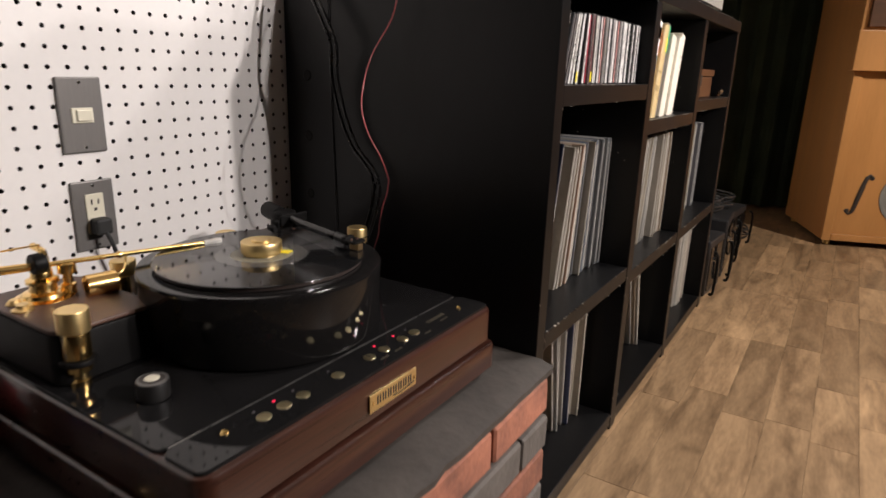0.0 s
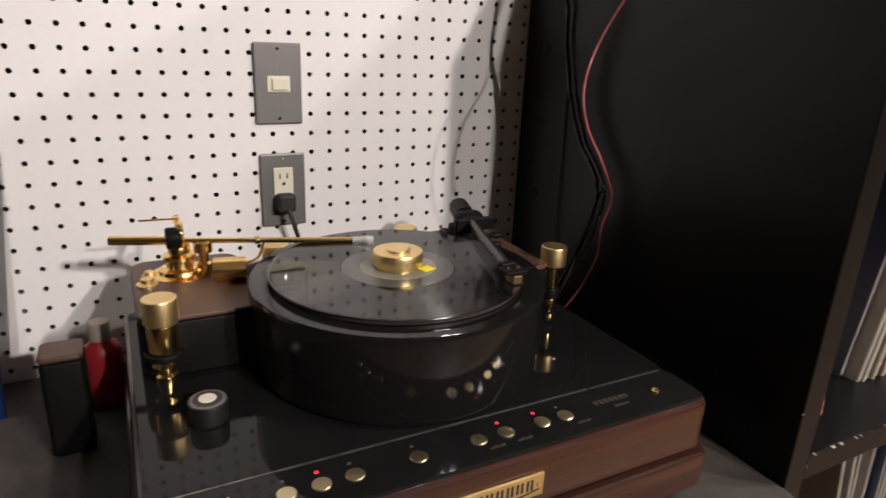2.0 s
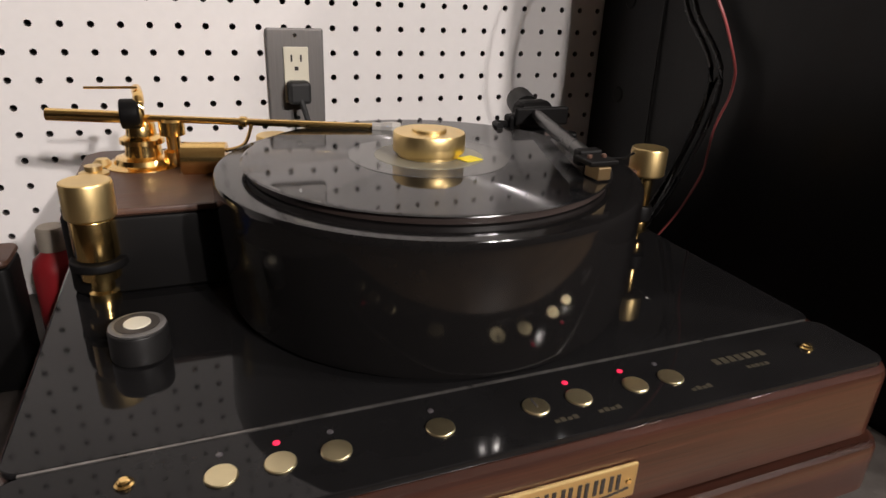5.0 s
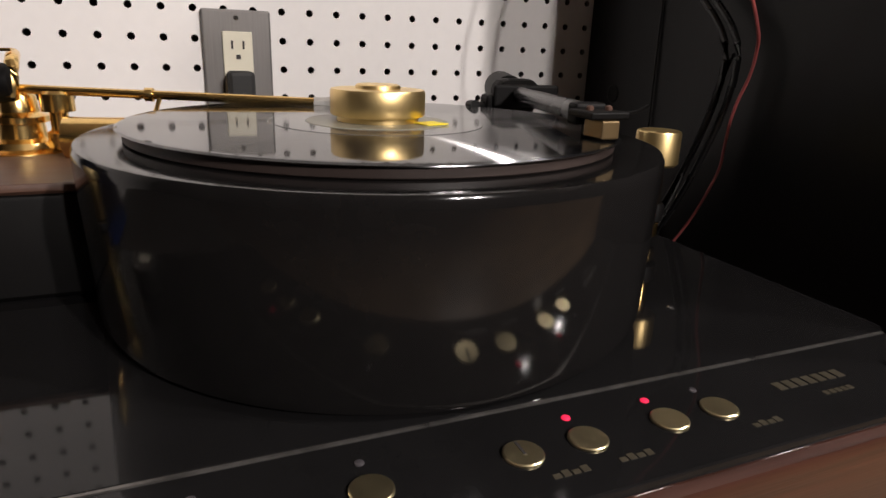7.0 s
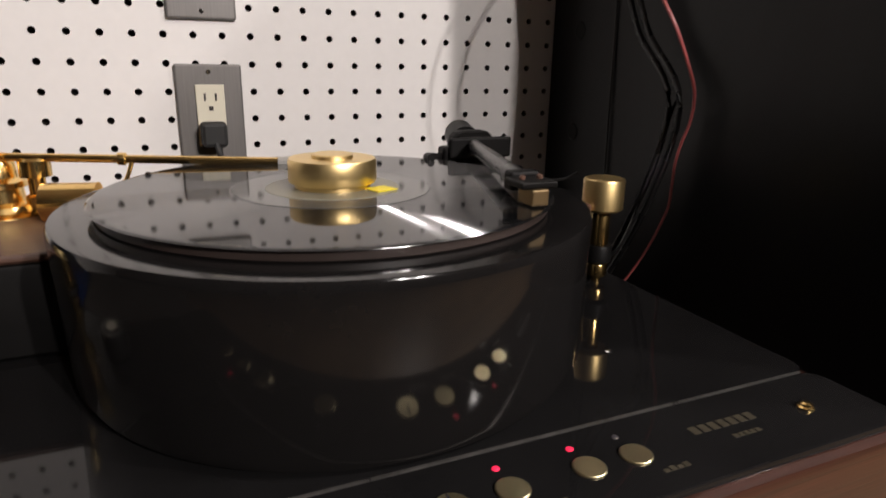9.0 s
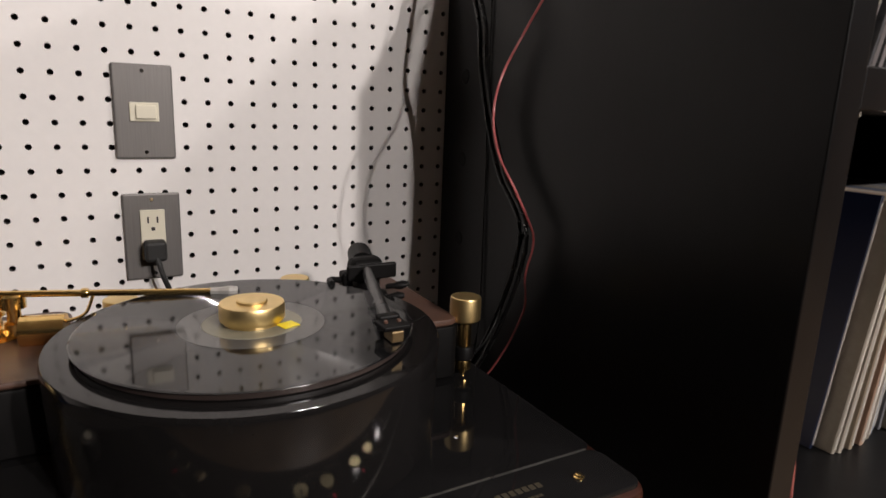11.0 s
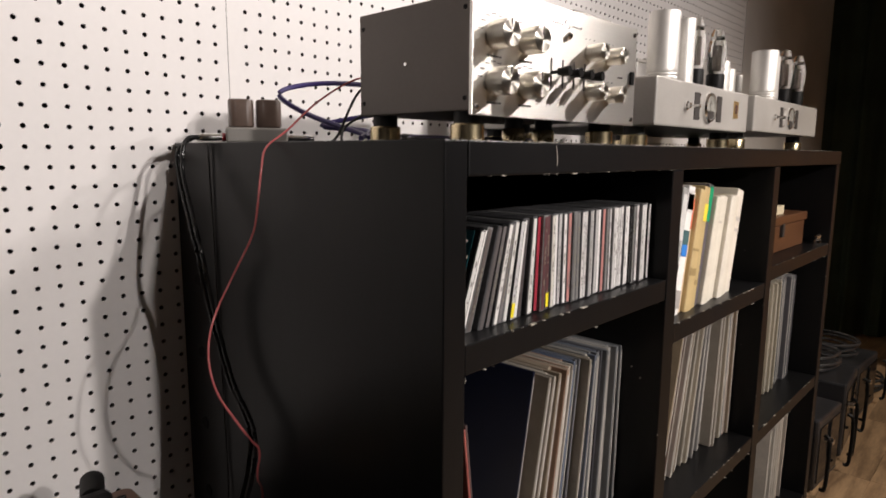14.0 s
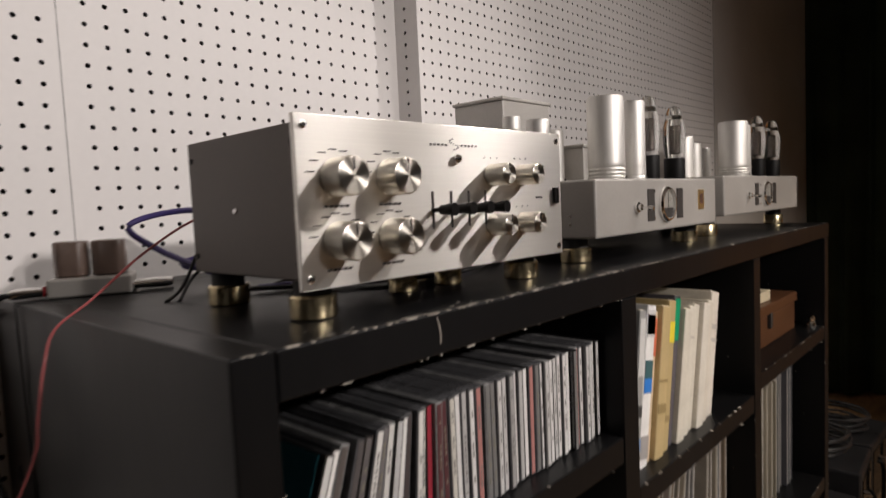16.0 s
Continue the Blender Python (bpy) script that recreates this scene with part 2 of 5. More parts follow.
def lathe(profile, steps=32, at=(0, 0, 0), bm=None, turn=None):
    """Revolves (radius, height) pairs round z; ends are closed."""
    bm = bm or bmesh.new()
    m = Matrix.Translation(at) @ (turn or Matrix())
    rows = []
    for r, z in profile:
        rows.append([bm.verts.new(m @ Vector((r * math.cos(2 * math.pi * k / steps), r * math.sin(2 * math.pi * k / steps), z))) for k in range(steps)])
    for a, b in zip(rows, rows[1:]):
        for i in range(steps):
            bm.faces.new((a[i], a[(i + 1) % steps], b[(i + 1) % steps], b[i]))
    bm.faces.new(rows[-1])
    bm.faces.new(rows[0][::-1])
    return bm


def drum_profile(r, z0, z1, e=0.001):
    return [(r - e, z0), (r, z0 + e), (r, z1 - e), (r - e * 0.3, z1 - e * 0.3), (r - e, z1)]


def tube(points, radius, sides=8, bm=None, smoothness=6):
    """A round cord through points, rounded by a spline."""
    bm = bm or bmesh.new()
    pts = [Vector(p) for p in points]
    way = []
    for i in range(len(pts) - 1):
        a, b, c, d = pts[max(i - 1, 0)], pts[i], pts[i + 1], pts[min(i + 2, len(pts) - 1)]
        for k in range(smoothness):
            t = k / smoothness
            way.append(0.5 * ((2 * b) + (c - a) * t + (2 * a - 5 * b + 4 * c - d) * t * t + (3 * b - a - 3 * c + d) * t ** 3))
    way.append(pts[-1])
    rows = []
    up = Vector((0.13, 0.31, 0.94))
    for i, p in enumerate(way):
        d = (way[min(i + 1, len(way) - 1)] - way[max(i - 1, 0)]).normalized()
        s = d.cross(up)
        s = s.normalized() if s.length > 1e-4 else d.orthogonal().normalized()
        u = s.cross(d)
        rr = radius[min(i * len(radius) // len(way), len(radius) - 1)] if isinstance(radius, (list, tuple)) else radius
        rows.append([bm.verts.new(p + rr * (math.cos(2 * math.pi * k / sides) * s + math.sin(2 * math.pi * k / sides) * u)) for k in range(sides)])
    for a, b in zip(rows, rows[1:]):
        for i in range(sides):
            bm.faces.new((a[i], b[i], b[(i + 1) % sides], a[(i + 1) % sides]))
    bm.faces.new(rows[0])
    bm.faces.new(rows[-1][::-1])
    return bm


FACE = Matrix.Rotation(radians(90), 4, "X")  # turns +z towards -y
SIDE = Matrix.Rotation(radians(-90), 4, "Y")  # turns +z towards -x

# ---- the room ----
WALL = 1.30
X0, X1, Y0, ZT = -1.6, 6.1, -3.6, 2.7
FL = 0.095  # floor level


def pegboard(name, x0, x1, z0, z1, hx, hz, parent, PITCH=0.0286, thick=0.005, radius=0.0037, y=WALL, label=""):
    """One perforated panel: every hole is cut through, with its rim."""
    verts, faces = [], []
    cols = [hx + k * PITCH for k in range(-200, 200) if x0 + 0.012 < hx + k * PITCH < x1 - 0.012]
    rows = [hz + k * PITCH for k in range(-200, 200) if z0 + 0.012 < hz + k * PITCH < z1 - 0.012]
    h = PITCH / 2
    dirs = [(math.cos(math.pi * k / 4), math.sin(math.pi * k / 4)) for k in range(8)]
    for cx in cols:
        for cz in rows:
            b = len(verts)
            for c, s in dirs:
                k = h / max(abs(c), abs(s))
                verts.append((cx + c * k, y, cz + s * k))
            for dy in (0, thick):
                for c, s in dirs:
                    verts.append((cx + c * radius, y + dy, cz + s * radius))
            for i in range(8):
                j = (i + 1) % 8
                faces.append((b + i, b + j, b + 8 + j, b + 8 + i))
                faces.append((b + 8 + i, b + 8 + j, b + 16 + j, b + 16 + i))
    gx0, gx1, gz0, gz1 = cols[0] - h, cols[-1] + h, rows[0] - h, rows[-1] + h
    for a, b2, c, d in ((x0, gx0, z0, z1), (gx1, x1, z0, z1), (gx0, gx1, z0, gz0), (gx0, gx1, gz1, z1)):
        b = len(verts)
        verts += [(a, y, c), (b2, y, c), (b2, y, d), (a, y, d)]
        faces.append((b, b + 1, b + 2, b + 3))
    me = bpy.data.meshes.new(name)
    me.from_pydata(verts, [], faces)
    me.materials.append(WHITE)
    me.materials.append(HARDBOARD)
    n = len(cols) * len(rows) * 16
    me.polygons.foreach_set("material_index", [k % 2 if k < n else 0 for k in range(len(faces))])
    ob = new(name, me)
    ob.parent = parent
    return tagged(ob, label)


floor = part("floor", box(X0, X1, Y0, WALL + 0.1, FL - 0.06, FL - 0.006), SUBFLOOR)
tagged(floor, "brown oak plank floor with visible knots and grain", "floor", kind="structure")
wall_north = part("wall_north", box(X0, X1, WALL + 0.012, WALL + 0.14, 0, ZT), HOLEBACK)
tagged(wall_north, "white perforated acoustic board wall behind the shelves", "wall", kind="structure")
pegboard("panel", X0, 1.3655, 0.0, ZT, 0.886, 0.786, wall_north)
pegboard("panel", 1.3665, 2.004, 0.0, ZT, 1.4005, 1.361, wall_north)
STEP = WALL - 0.065  # the wall steps forward here
pegboard("panel", 2.002, 3.665, 0.0, ZT, 2.016, 1.683, wall_north, 0.0258, y=STEP)
ret = pegboard("return_panel", -0.0665, 0.0, 0.0, ZT, -0.012, 1.69, wall_north, 0.0240, y=0.0, label="narrow painted return of the board wall")
ret.matrix_basis = Matrix.Translation((2.002, STEP, 0)) @ Matrix.Rotation(radians(-90), 4, "Z")
part("return_core", box(2.008, 3.665, STEP + 0.012, WALL + 0.011, 0, ZT), HOLEBACK, wall_north)
part("plain_panel", box(3.667, X1, STEP - 0.003, WALL + 0.011, 0, ZT), GREYWALL, wall_north, "dim grey-brown plain wall section")
# dark tone of these walls is set to hold down bounce light
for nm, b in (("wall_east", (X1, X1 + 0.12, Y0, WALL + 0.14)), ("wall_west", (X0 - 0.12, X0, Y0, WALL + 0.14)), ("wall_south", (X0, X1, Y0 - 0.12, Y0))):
    tagged(part(nm, box(*b, 0, ZT), PLAIN), "plain room wall, kept dark to limit bounce light", "wall", kind="structure")
tagged(part("ceiling", box(X0, X1, Y0, WALL + 0.14, ZT, ZT + 0.1), CEIL), "plain grey painted ceiling", "ceiling", kind="structure")


def curtain():
    bm = bmesh.new()
    rows = []
    n = 260
    for z in (FL + 0.015, 0.9, 1.8, ZT - 0.02):
        row = []
        for i in range(n):
            y = 1.27 - i * 3.2 / n
            w = 0.035 * math.sin(i * 0.55 + 0.3 * z) + 0.018 * math.sin(i * 0.23 + z) + 0.01 * math.sin(i * 1.3)
            row.append(bm.verts.new((5.05 + 0.6 * (1.27 - y) * (y > 0.55) + 0.432 * (y <= 0.55) + w * (1.0 - 0.2 * z / ZT), y, z)))
        rows.append(row)
    for a, b in zip(rows, rows[1:]):
        for i in range(n - 1):
            bm.faces.new((a[i], a[i + 1], b[i + 1], b[i]))
    bmesh.ops.solidify(bm, geom=bm.faces[:], thickness=0.004)
    return tagged(part("curtain", bm, CURTAIN, smooth=True), "dark green velvet curtain hanging in folds", "curtain")


curtain()

# ---- brick counter ----
TOPZ, CF = 0.514, 0.668
counter = hub("brick_counter", "low brick counter with a rough grey mortar top", "counter")
bm = box(X0 + 0.01, 1.258, CF + 0.012, WALL - 0.004, 0, TOPZ - 0.016)
part("core", bm, MORTAR, counter)
bm = bmesh.new()
nx, ny = 90, 22
grid = [[bm.verts.new((X0 + 0.01 + (1.250 - X0) * i / nx, CF - 0.004 + (WALL - CF) * j / ny + (0.008 * noise.noise(Vector((i * 0.7, 1, 0))) if j == 0 else 0),
                       TOPZ + 0.0022 * noise.noise(Vector((i * 0.6, j * 0.6, 2))) - (0.007 if j == 0 else 0))) for j in range(ny + 1)] for i in range(nx + 1)]
low = [bm.verts.new((v[0].co.x, v[0].co.y + 0.002, TOPZ - 0.02)) for v in grid]
for i in range(nx):
    bm.faces.new((low[i], low[i + 1], grid[i + 1][0], grid[i][0]))
    for j in range(ny):
        bm.faces.new((grid[i][j], grid[i + 1][j], grid[i + 1][j + 1], grid[i][j + 1]))
part("top", bm, MORTAR, counter, "grey trowelled mortar top", smooth=True)

# ---- record shelf ----
SF = 0.700  # front plane
shelf = hub("record_shelf", "black painted wooden record shelf with chipped worn edges", "shelf")
UP = ((1.263, 1.297), (1.795, 1.836), (2.327, 2.367), (2.907, 2.946))
STOP = 1.195  # shelf top
for x0, x1 in UP:
    part("upright", box(x0, x1, SF, WALL - 0.006 if x0 < 1.9 else STEP - 0.006, FL, STOP if x0 < 1.3 else STOP - 0.038, 0.0015), SHELF, shelf)
part("top_board", box(1.2975, 2.948, SF - 0.001, STEP - 0.004, STOP - 0.037, STOP, 0.002), SHELF, shelf, "black top board with worn paint edges")
part("rear_strip", box(1.2975, 1.998, STEP - 0.0035, WALL - 0.004, STOP - 0.037, STOP, 0.001), SHELF, shelf)
part("back_panel", box(1.298, 2.906, 1.212, 1.220, FL + 0.02, STOP - 0.038), SHELF, shelf)
LEVELS = ((1.298, 1.794, (0.980, 0.546)), (1.837, 2.326, (0.897, 0.528)), (2.368, 2.906, (0.930, 0.528)))
for x0, x1, tops in LEVELS:
    for z in tops:
        part("shelf_board", box(x0, x1, SF + 0.001, 1.211, z - 0.034, z, 0.0015), SHELF, shelf)
    part("bottom_board", box(x0, x1, SF + 0.001, 1.211, FL + 0.012, FL + 0.048, 0.0015), SHELF, shelf)
rnd = random.Random(5)
bm = bmesh.new()


def chips(x0, x1, z, count):
    for _ in range(count):
        x = rnd.uniform(x0, x1)
        w = rnd.uniform(0.0006, 0.0035) * (3.5 if rnd.random() < 0.12 else 1)
        box(x, x + w, SF - 0.0016, SF + 0.0025, z - rnd.uniform(0.0003, 0.0013), z + 0.0004, bm=bm)


chips(1.27, 1.9, STOP, 70)
chips(1.9, 2.92, STOP, 26)
chips(1.30, 1.9, STOP - 0.037, 16)
for x0, x1, tops in LEVELS:
    for z in tops:
        chips(x0, x1, z, 12)
        chips(x0, x1, z - 0.034, 5)
for x0, x1 in UP:
    for _ in range(9):
        z = rnd.uniform(0.1, 1.12)
        x = rnd.choice((x0 - 0.0004, x1 - 0.0006))
        box(x, x + 0.001, SF - 0.0008, SF + 0.001, z, z + rnd.uniform(0.001, 0.005), bm=bm)
for _ in range(26):
    x = rnd.choice((1.7948, 2.3268, 2.9068))
    y, z, w = rnd.uniform(0.72, 0.95), rnd.uniform(0.55, 1.1), rnd.uniform(0.001, 0.003)
    box(x - 0.0006, x + 0.0004, y, y + w, z, z + w, bm=bm)
for _ in range(46):
    x, y = rnd.uniform(1.29, 1.80), SF + 0.002 + 0.03 * rnd.random() ** 3
    w, d = rnd.uniform(0.001, 0.007), rnd.uniform(0.0006, 0.0022)
    box(x, x + w, y, y + d, STOP - 0.001, STOP + 0.0003, bm=bm)
for k in range(9):
    box(1.455 + 0.0011 * k - 0.00009 * k * k, 1.4562 + 0.0011 * k - 0.00009 * k * k, SF - 0.0014, SF, STOP - 0.004 - 0.0026 * (k + 1), STOP - 0.004 - 0.0026 * k, bm=bm)
stuff(part("paint_chip", bm, CHIP, shelf, "pale bare wood showing through chipped paint"))
for z in (0.74, 0.86, 0.98, 0.62):
    part("hole_plug", lathe([(0.011, 0), (0.009, 0.0012)], 14, (1.2628, 1.235, z), None, SIDE), MATTE, shelf)

# ---- turntable ----
SEAM = mat("seam_highlight_metal", (0.22, 0.21, 0.20), 0.3, 0.8, vary=0.4, scale=60)
SHIFT = Matrix.Translation((0.007, 0.0005, 0.003))
tt = hub("turntable", "large black and walnut turntable with gold fittings and two tonearms", "turntable")
tt.matrix_basis = SHIFT
DECK = 0.634
part("base_plinth", slab(0.590, 1.163, 0.7305, 1.200, 0.524, 0.569, 0.022, 0.005), WALNUT, tt, "glossy walnut lower plinth", smooth=True)
part("plinth", slab(0.597, 1.156, 0.737, 1.195, 0.5705, 0.630, 0.022, 0.006), WALNUT, tt, "glossy walnut upper plinth", smooth=True)
part("rear_deck", slab(0.602, 1.150, 0.8065, 1.190, 0.627, DECK, 0.012, 0.001), GLOSS, tt, "mirror-black top plate", smooth=True)
part("control_strip", slab(0.602, 1.150, 0.744, 0.8045, 0.627, DECK, 0.012, 0.001), GLOSS, tt, "mirror-black control strip", smooth=True)
# added pale strip stands in for the highlight on the plate's edge
part("seam_highlight", box(0.612, 1.140, 0.8047, 0.8063, 0.628, DECK + 0.0003), SEAM, tt, "pale strip standing in for the lit edge between the plates")
for x in (0.63, 1.12):
    for y in (0.77, 1.15):
        part("foot", lathe(drum_profile(0.028, 0.512, 0.5265), 24, (x, y, 0)), RUBBER, tt, "black rubber foot")
CX, CY = 0.882, 0.9665
part("drum", lathe([(0.150, DECK + 0.001), (0.159, DECK + 0.003), (0.162, DECK + 0.010), (0.1652, 0.7255), (0.1650, 0.7297), (0.1638, 0.7318), (0.1612, 0.7320), (0.138, 0.7320)], 96, (CX + 0.002, CY, 0)), LACQUER, tt, "tall gloss-black platter drum", smooth=True)
part("platter", lathe([(0.1385, 0.7322), (0.1395, 0.733), (0.1395, 0.7375), (0.139, 0.7378)], 96, (CX, CY, 0)), PLATTER, tt, "dark brown upper platter", smooth=True)


def post(x, y, thick, dz=0.0):
    p = part("cap", lathe(drum_profile(0.0175, 0.6985, 0.7265 + dz, 0.002), 32, (x, y, 0)), BRASS, tt, "gold tower cap", smooth=True)
    if thick:
        part("sleeve", lathe(drum_profile(0.0155, 0.668, 0.6985, 0.001), 28, (x, y, 0)), GOLD, p, smooth=True)
        part("collar", lathe(drum_profile(0.020, 0.6605, 0.6675, 0.0015), 28, (x, y, 0)), MATTE, p, "black collar", smooth=True)
        part("nut", lathe([(0.011, DECK), (0.011, 0.640), (0.0085, 0.642), (0.0085, 0.650), (0.014, 0.652), (0.014, 0.6605)], 24, (x, y, 0)), GOLD, p, smooth=True)
    else:
        part("stem", lathe(drum_profile(0.0078, 0.668, 0.6985, 0.0005), 24, (x, y, 0)), GOLD, p, smooth=True)
        part("collar", lathe([(0.0095, 0.6515), (0.0118, 0.6535), (0.0118, 0.6655), (0.0105, 0.6678)], 28, (x, y, 0)), MATTE, p, "black collar", smooth=True)
        part("nut", lathe([(0.0042, DECK), (0.0042, 0.6385), (0.0088, 0.6395), (0.0088, 0.6490), (0.0075, 0.6513)], 24, (x, y, 0)), GOLD, p, smooth=True)


post(0.635, 1.000, True)
post(1.125, 0.9975, False)
post(0.785, 1.1485, False, -0.006)
post(0.978, 1.1625, False, -0.006)
for x, y0, y1 in ((0.635, 1.000, 1.05), (1.125, 0.998, 1.05)):
    part("bracket", box(x - 0.008, x + 0.008, y0, y1, 0.661, 0.667, 0.001), MATTE, tt)

# buttons, indicator lights and marks along the strip
for i, x in enumerate((0.7050, 0.7340, 0.7630, 0.8220, 0.8830, 0.9130, 0.9550, 0.9830)):
    y = 0.774
    part("button", lathe([(0.0084, DECK), (0.0084, DECK + 0.0008), (0.0078, DECK + 0.0013)], 28, (x, y, 0)), PALEGOLD, tt, "champagne gold push button", smooth=True)
    if i != 4:
        lit = i in (1, 5, 6)
        part("indicator", lathe([(0.0021, DECK), (0.0019, DECK + 0.0005), (0.0011, DECK + 0.0009)], 12, (x, y + 0.0165, 0)), RED_LED if lit else OFF_LED, tt, "glowing red indicator light" if lit else "unlit indicator light", smooth=True)
    else:
        part("pointer", box(x - 0.0006, x + 0.0006, y - 0.0015, y + 0.007, DECK + 0.0013, DECK + 0.0016), INK, tt)
bm = bmesh.new()
for x in (0.881, 0.911, 0.981):
    for k in range(4):
        box(x + 0.006 + k * 0.0042, x + 0.0092 + k * 0.0042, 0.757, 0.7595 + 0.001 * (k % 2), DECK, DECK + 0.0003, bm=bm)
for k in range(7):
    box(1.024 + k * 0.0066, 1.0288 + k * 0.0066, 0.776, 0.7825, DECK, DECK + 0.0003, bm=bm)
for k in range(5):
    box(1.042 + k * 0.004, 1.045 + k * 0.004, 0.766, 0.769, DECK, DECK + 0.0003, bm=bm)
stuff(part("printed_mark", bm, PALEINK, tt, "faded gold printed marks"))
for x, y in ((0.661, 0.783), (1.104, 0.7735)):
    part("lid_screw", lathe([(0.0046, DECK), (0.0046, DECK + 0.001), (0.0034, DECK + 0.0016), (0.0032, DECK + 0.003), (0.002, DECK + 0.0036)], 20, (x, y, 0)), GOLD, tt, "small gold screw", smooth=True)
for x, y in ((1.044, 0.874),):
    part("level_screw", lathe([(0.003, DECK), (0.0028, DECK + 0.0006), (0.0015, DECK + 0.001)], 16, (x, y, 0)), CHROME, tt, smooth=True)
speed = part("speed_knob", lathe(drum_profile(0.0180, DECK, 0.655, 0.0015), 32, (0.664, 0.9055, 0)), KNOBGREY, tt, "black knob with a silver ring top", smooth=True)
part("ring_top", lathe([(0.0172, 0.655), (0.0172, 0.6562), (0.015, 0.6568)], 32, (0.664, 0.9055, 0)), DARKRING, speed, "silver ringed disc", smooth=True)
part("ring_groove", lathe([(0.0135, 0.6566), (0.0134, 0.6572), (0.009, 0.6572)], 32, (0.664, 0.9055, 0)), INK, speed, smooth=True)
part("centre_dot", lathe([(0.0085, 0.6569), (0.008, 0.6577), (0.004, 0.6578)], 24, (0.664, 0.9055, 0)), IVORY, speed, smooth=True)

# nameplate
bx0, bx1, bz0, bz1 = 0.834, 0.932, 0.5875, 0.6125
badge = part("nameplate", box(bx0, bx1, 0.7335, 0.7362, bz0, bz1, 0.0012), BRASS, tt, "brass nameplate with dark emblem")
for k in range(7):
    bm = bmesh.new()
    x = bx0 + 0.0135 + k * 0.0108
    z0 = 0.5960 + (0.0005 if k % 2 else 0)
    box(x, x + 0.0024, 0.7331, 0.7337, z0, 0.6075, bm=bm)
    box(x + 0.0048, x + 0.0072, 0.7331, 0.7337, z0, 0.6075, bm=bm)
    part("emblem_bar", bm, INK, badge)
bm = bmesh.new()
for k in range(14):
    x = bx0 + 0.046 + k * 0.0033
    z = 0.5916 + 0.000045 * (k - 5) ** 2
    box(x, x + 0.0034, 0.7331, 0.7337, z, z + 0.0016, bm=bm)
part("emblem_swoosh", bm, INK, badge)
for x in (bx0 + 0.006, bx1 - 0.006):
    part("rivet", lathe([(0.0022, 0), (0.0018, 0.0008)], 12, (x, 0.7335, 0.600), None, FACE), GOLD, badge)


# gold tonearm on its board
arm_l = part("arm_block", slab(0.612, 0.740, 0.998, 1.186, DECK + 0.001, 0.697, 0.02, 0.003), MATTE, tt, "black tonearm block", smooth=True)
part("block_top", slab(0.613, 0.739, 0.999, 1.185, 0.697, 0.703, 0.02, 0.002), LEATHER, arm_l, "brown wooden armboard", smooth=True)
P = Vector((0.667, 1.128, 0.700))
gold = part("gold_tonearm", lathe([(0.034, 0), (0.034, 0.004), (0.026, 0.006), (0.024, 0.010), (0.016, 0.012), (0.015, 0.022), (0.019, 0.023), (0.019, 0.027), (0.013, 0.030), (0.012, 0.040), (0.009, 0.044)], 32, P), GOLD, tt, "polished gold tonearm with counterweight", smooth=True)
A, B = Vector((0.594, 1.142, 0.7475)), Vector((0.868, 1.068, 0.7415))
d = (B - A).normalized()
part("arm_tube", tube((A + d * 0.03, A + d * 0.1, A + d * 0.18, B), 0.0032, 12), GOLD, gold, smooth=True)
part("counterweight", tube((A, A + d * 0.062), (0.0055, 0.0055, 0.0052), 16, smoothness=3), GOLD, gold, smooth=True)
part("yoke", tube((P + Vector((0, -0.014, 0.040)), P + Vector((0.002, -0.008, 0.062)), P + Vector((0, 0.012, 0.068))), 0.0045, 10), GOLD, gold, smooth=True)
part("bearing", lathe(drum_profile(0.013, -0.008, 0.008, 0.002), 20, P + Vector((-0.006, -0.008, 0.05)), None, SIDE), MATTE, gold, "black bearing housing", smooth=True)
part("rest_rod", tube((P + Vector((-0.040, 0.004, 0.071)), P + Vector((0.002, -0.002, 0.0715))), 0.0012, 8), GOLD, gold)
part("weight_post", lathe([(0.009, 0), (0.009, 0.016), (0.006, 0.018), (0.006, 0.030), (0.011, 0.031), (0.011, 0.043), (0.009, 0.045)], 20, P + Vector((0.026, -0.01, 0.0))), GOLD, gold, smooth=True)
part("side_cylinder", tube(((0.700, 1.090, 0.7155), (0.736, 1.083, 0.7155)), 0.0145, 24, smoothness=3), GOLD, gold, smooth=True)
part("lift_rod", tube(((0.736, 1.085, 0.722), (0.752, 1.090, 0.726), (0.760, 1.096, 0.742)), 0.0016, 8), GOLD, gold)
part("rear_dial", lathe([(0.012, 0), (0.012, 0.005), (0.007, 0.007), (0.007, 0.011)], 20, (0.628, 1.10, 0.700)), BRASS, gold, smooth=True)
part("rear_dial", lathe([(0.009, 0), (0.009, 0.004), (0.005, 0.009)], 20, (0.632, 1.13, 0.700)), BRASS, gold, smooth=True)
part("clamp_ring", lathe(drum_profile(0.0048, -0.003, 0.003, 0.0005), 14, A + d * 0.165, None, (d.to_track_quat("Z", "Y")).to_matrix().to_4x4()), GOLD, gold, smooth=True)
part("headshell", tube((B - d * 0.004, B + d * 0.022), (0.004, 0.0055, 0.0045), 8, smoothness=3), ALU, gold, "silver headshell")

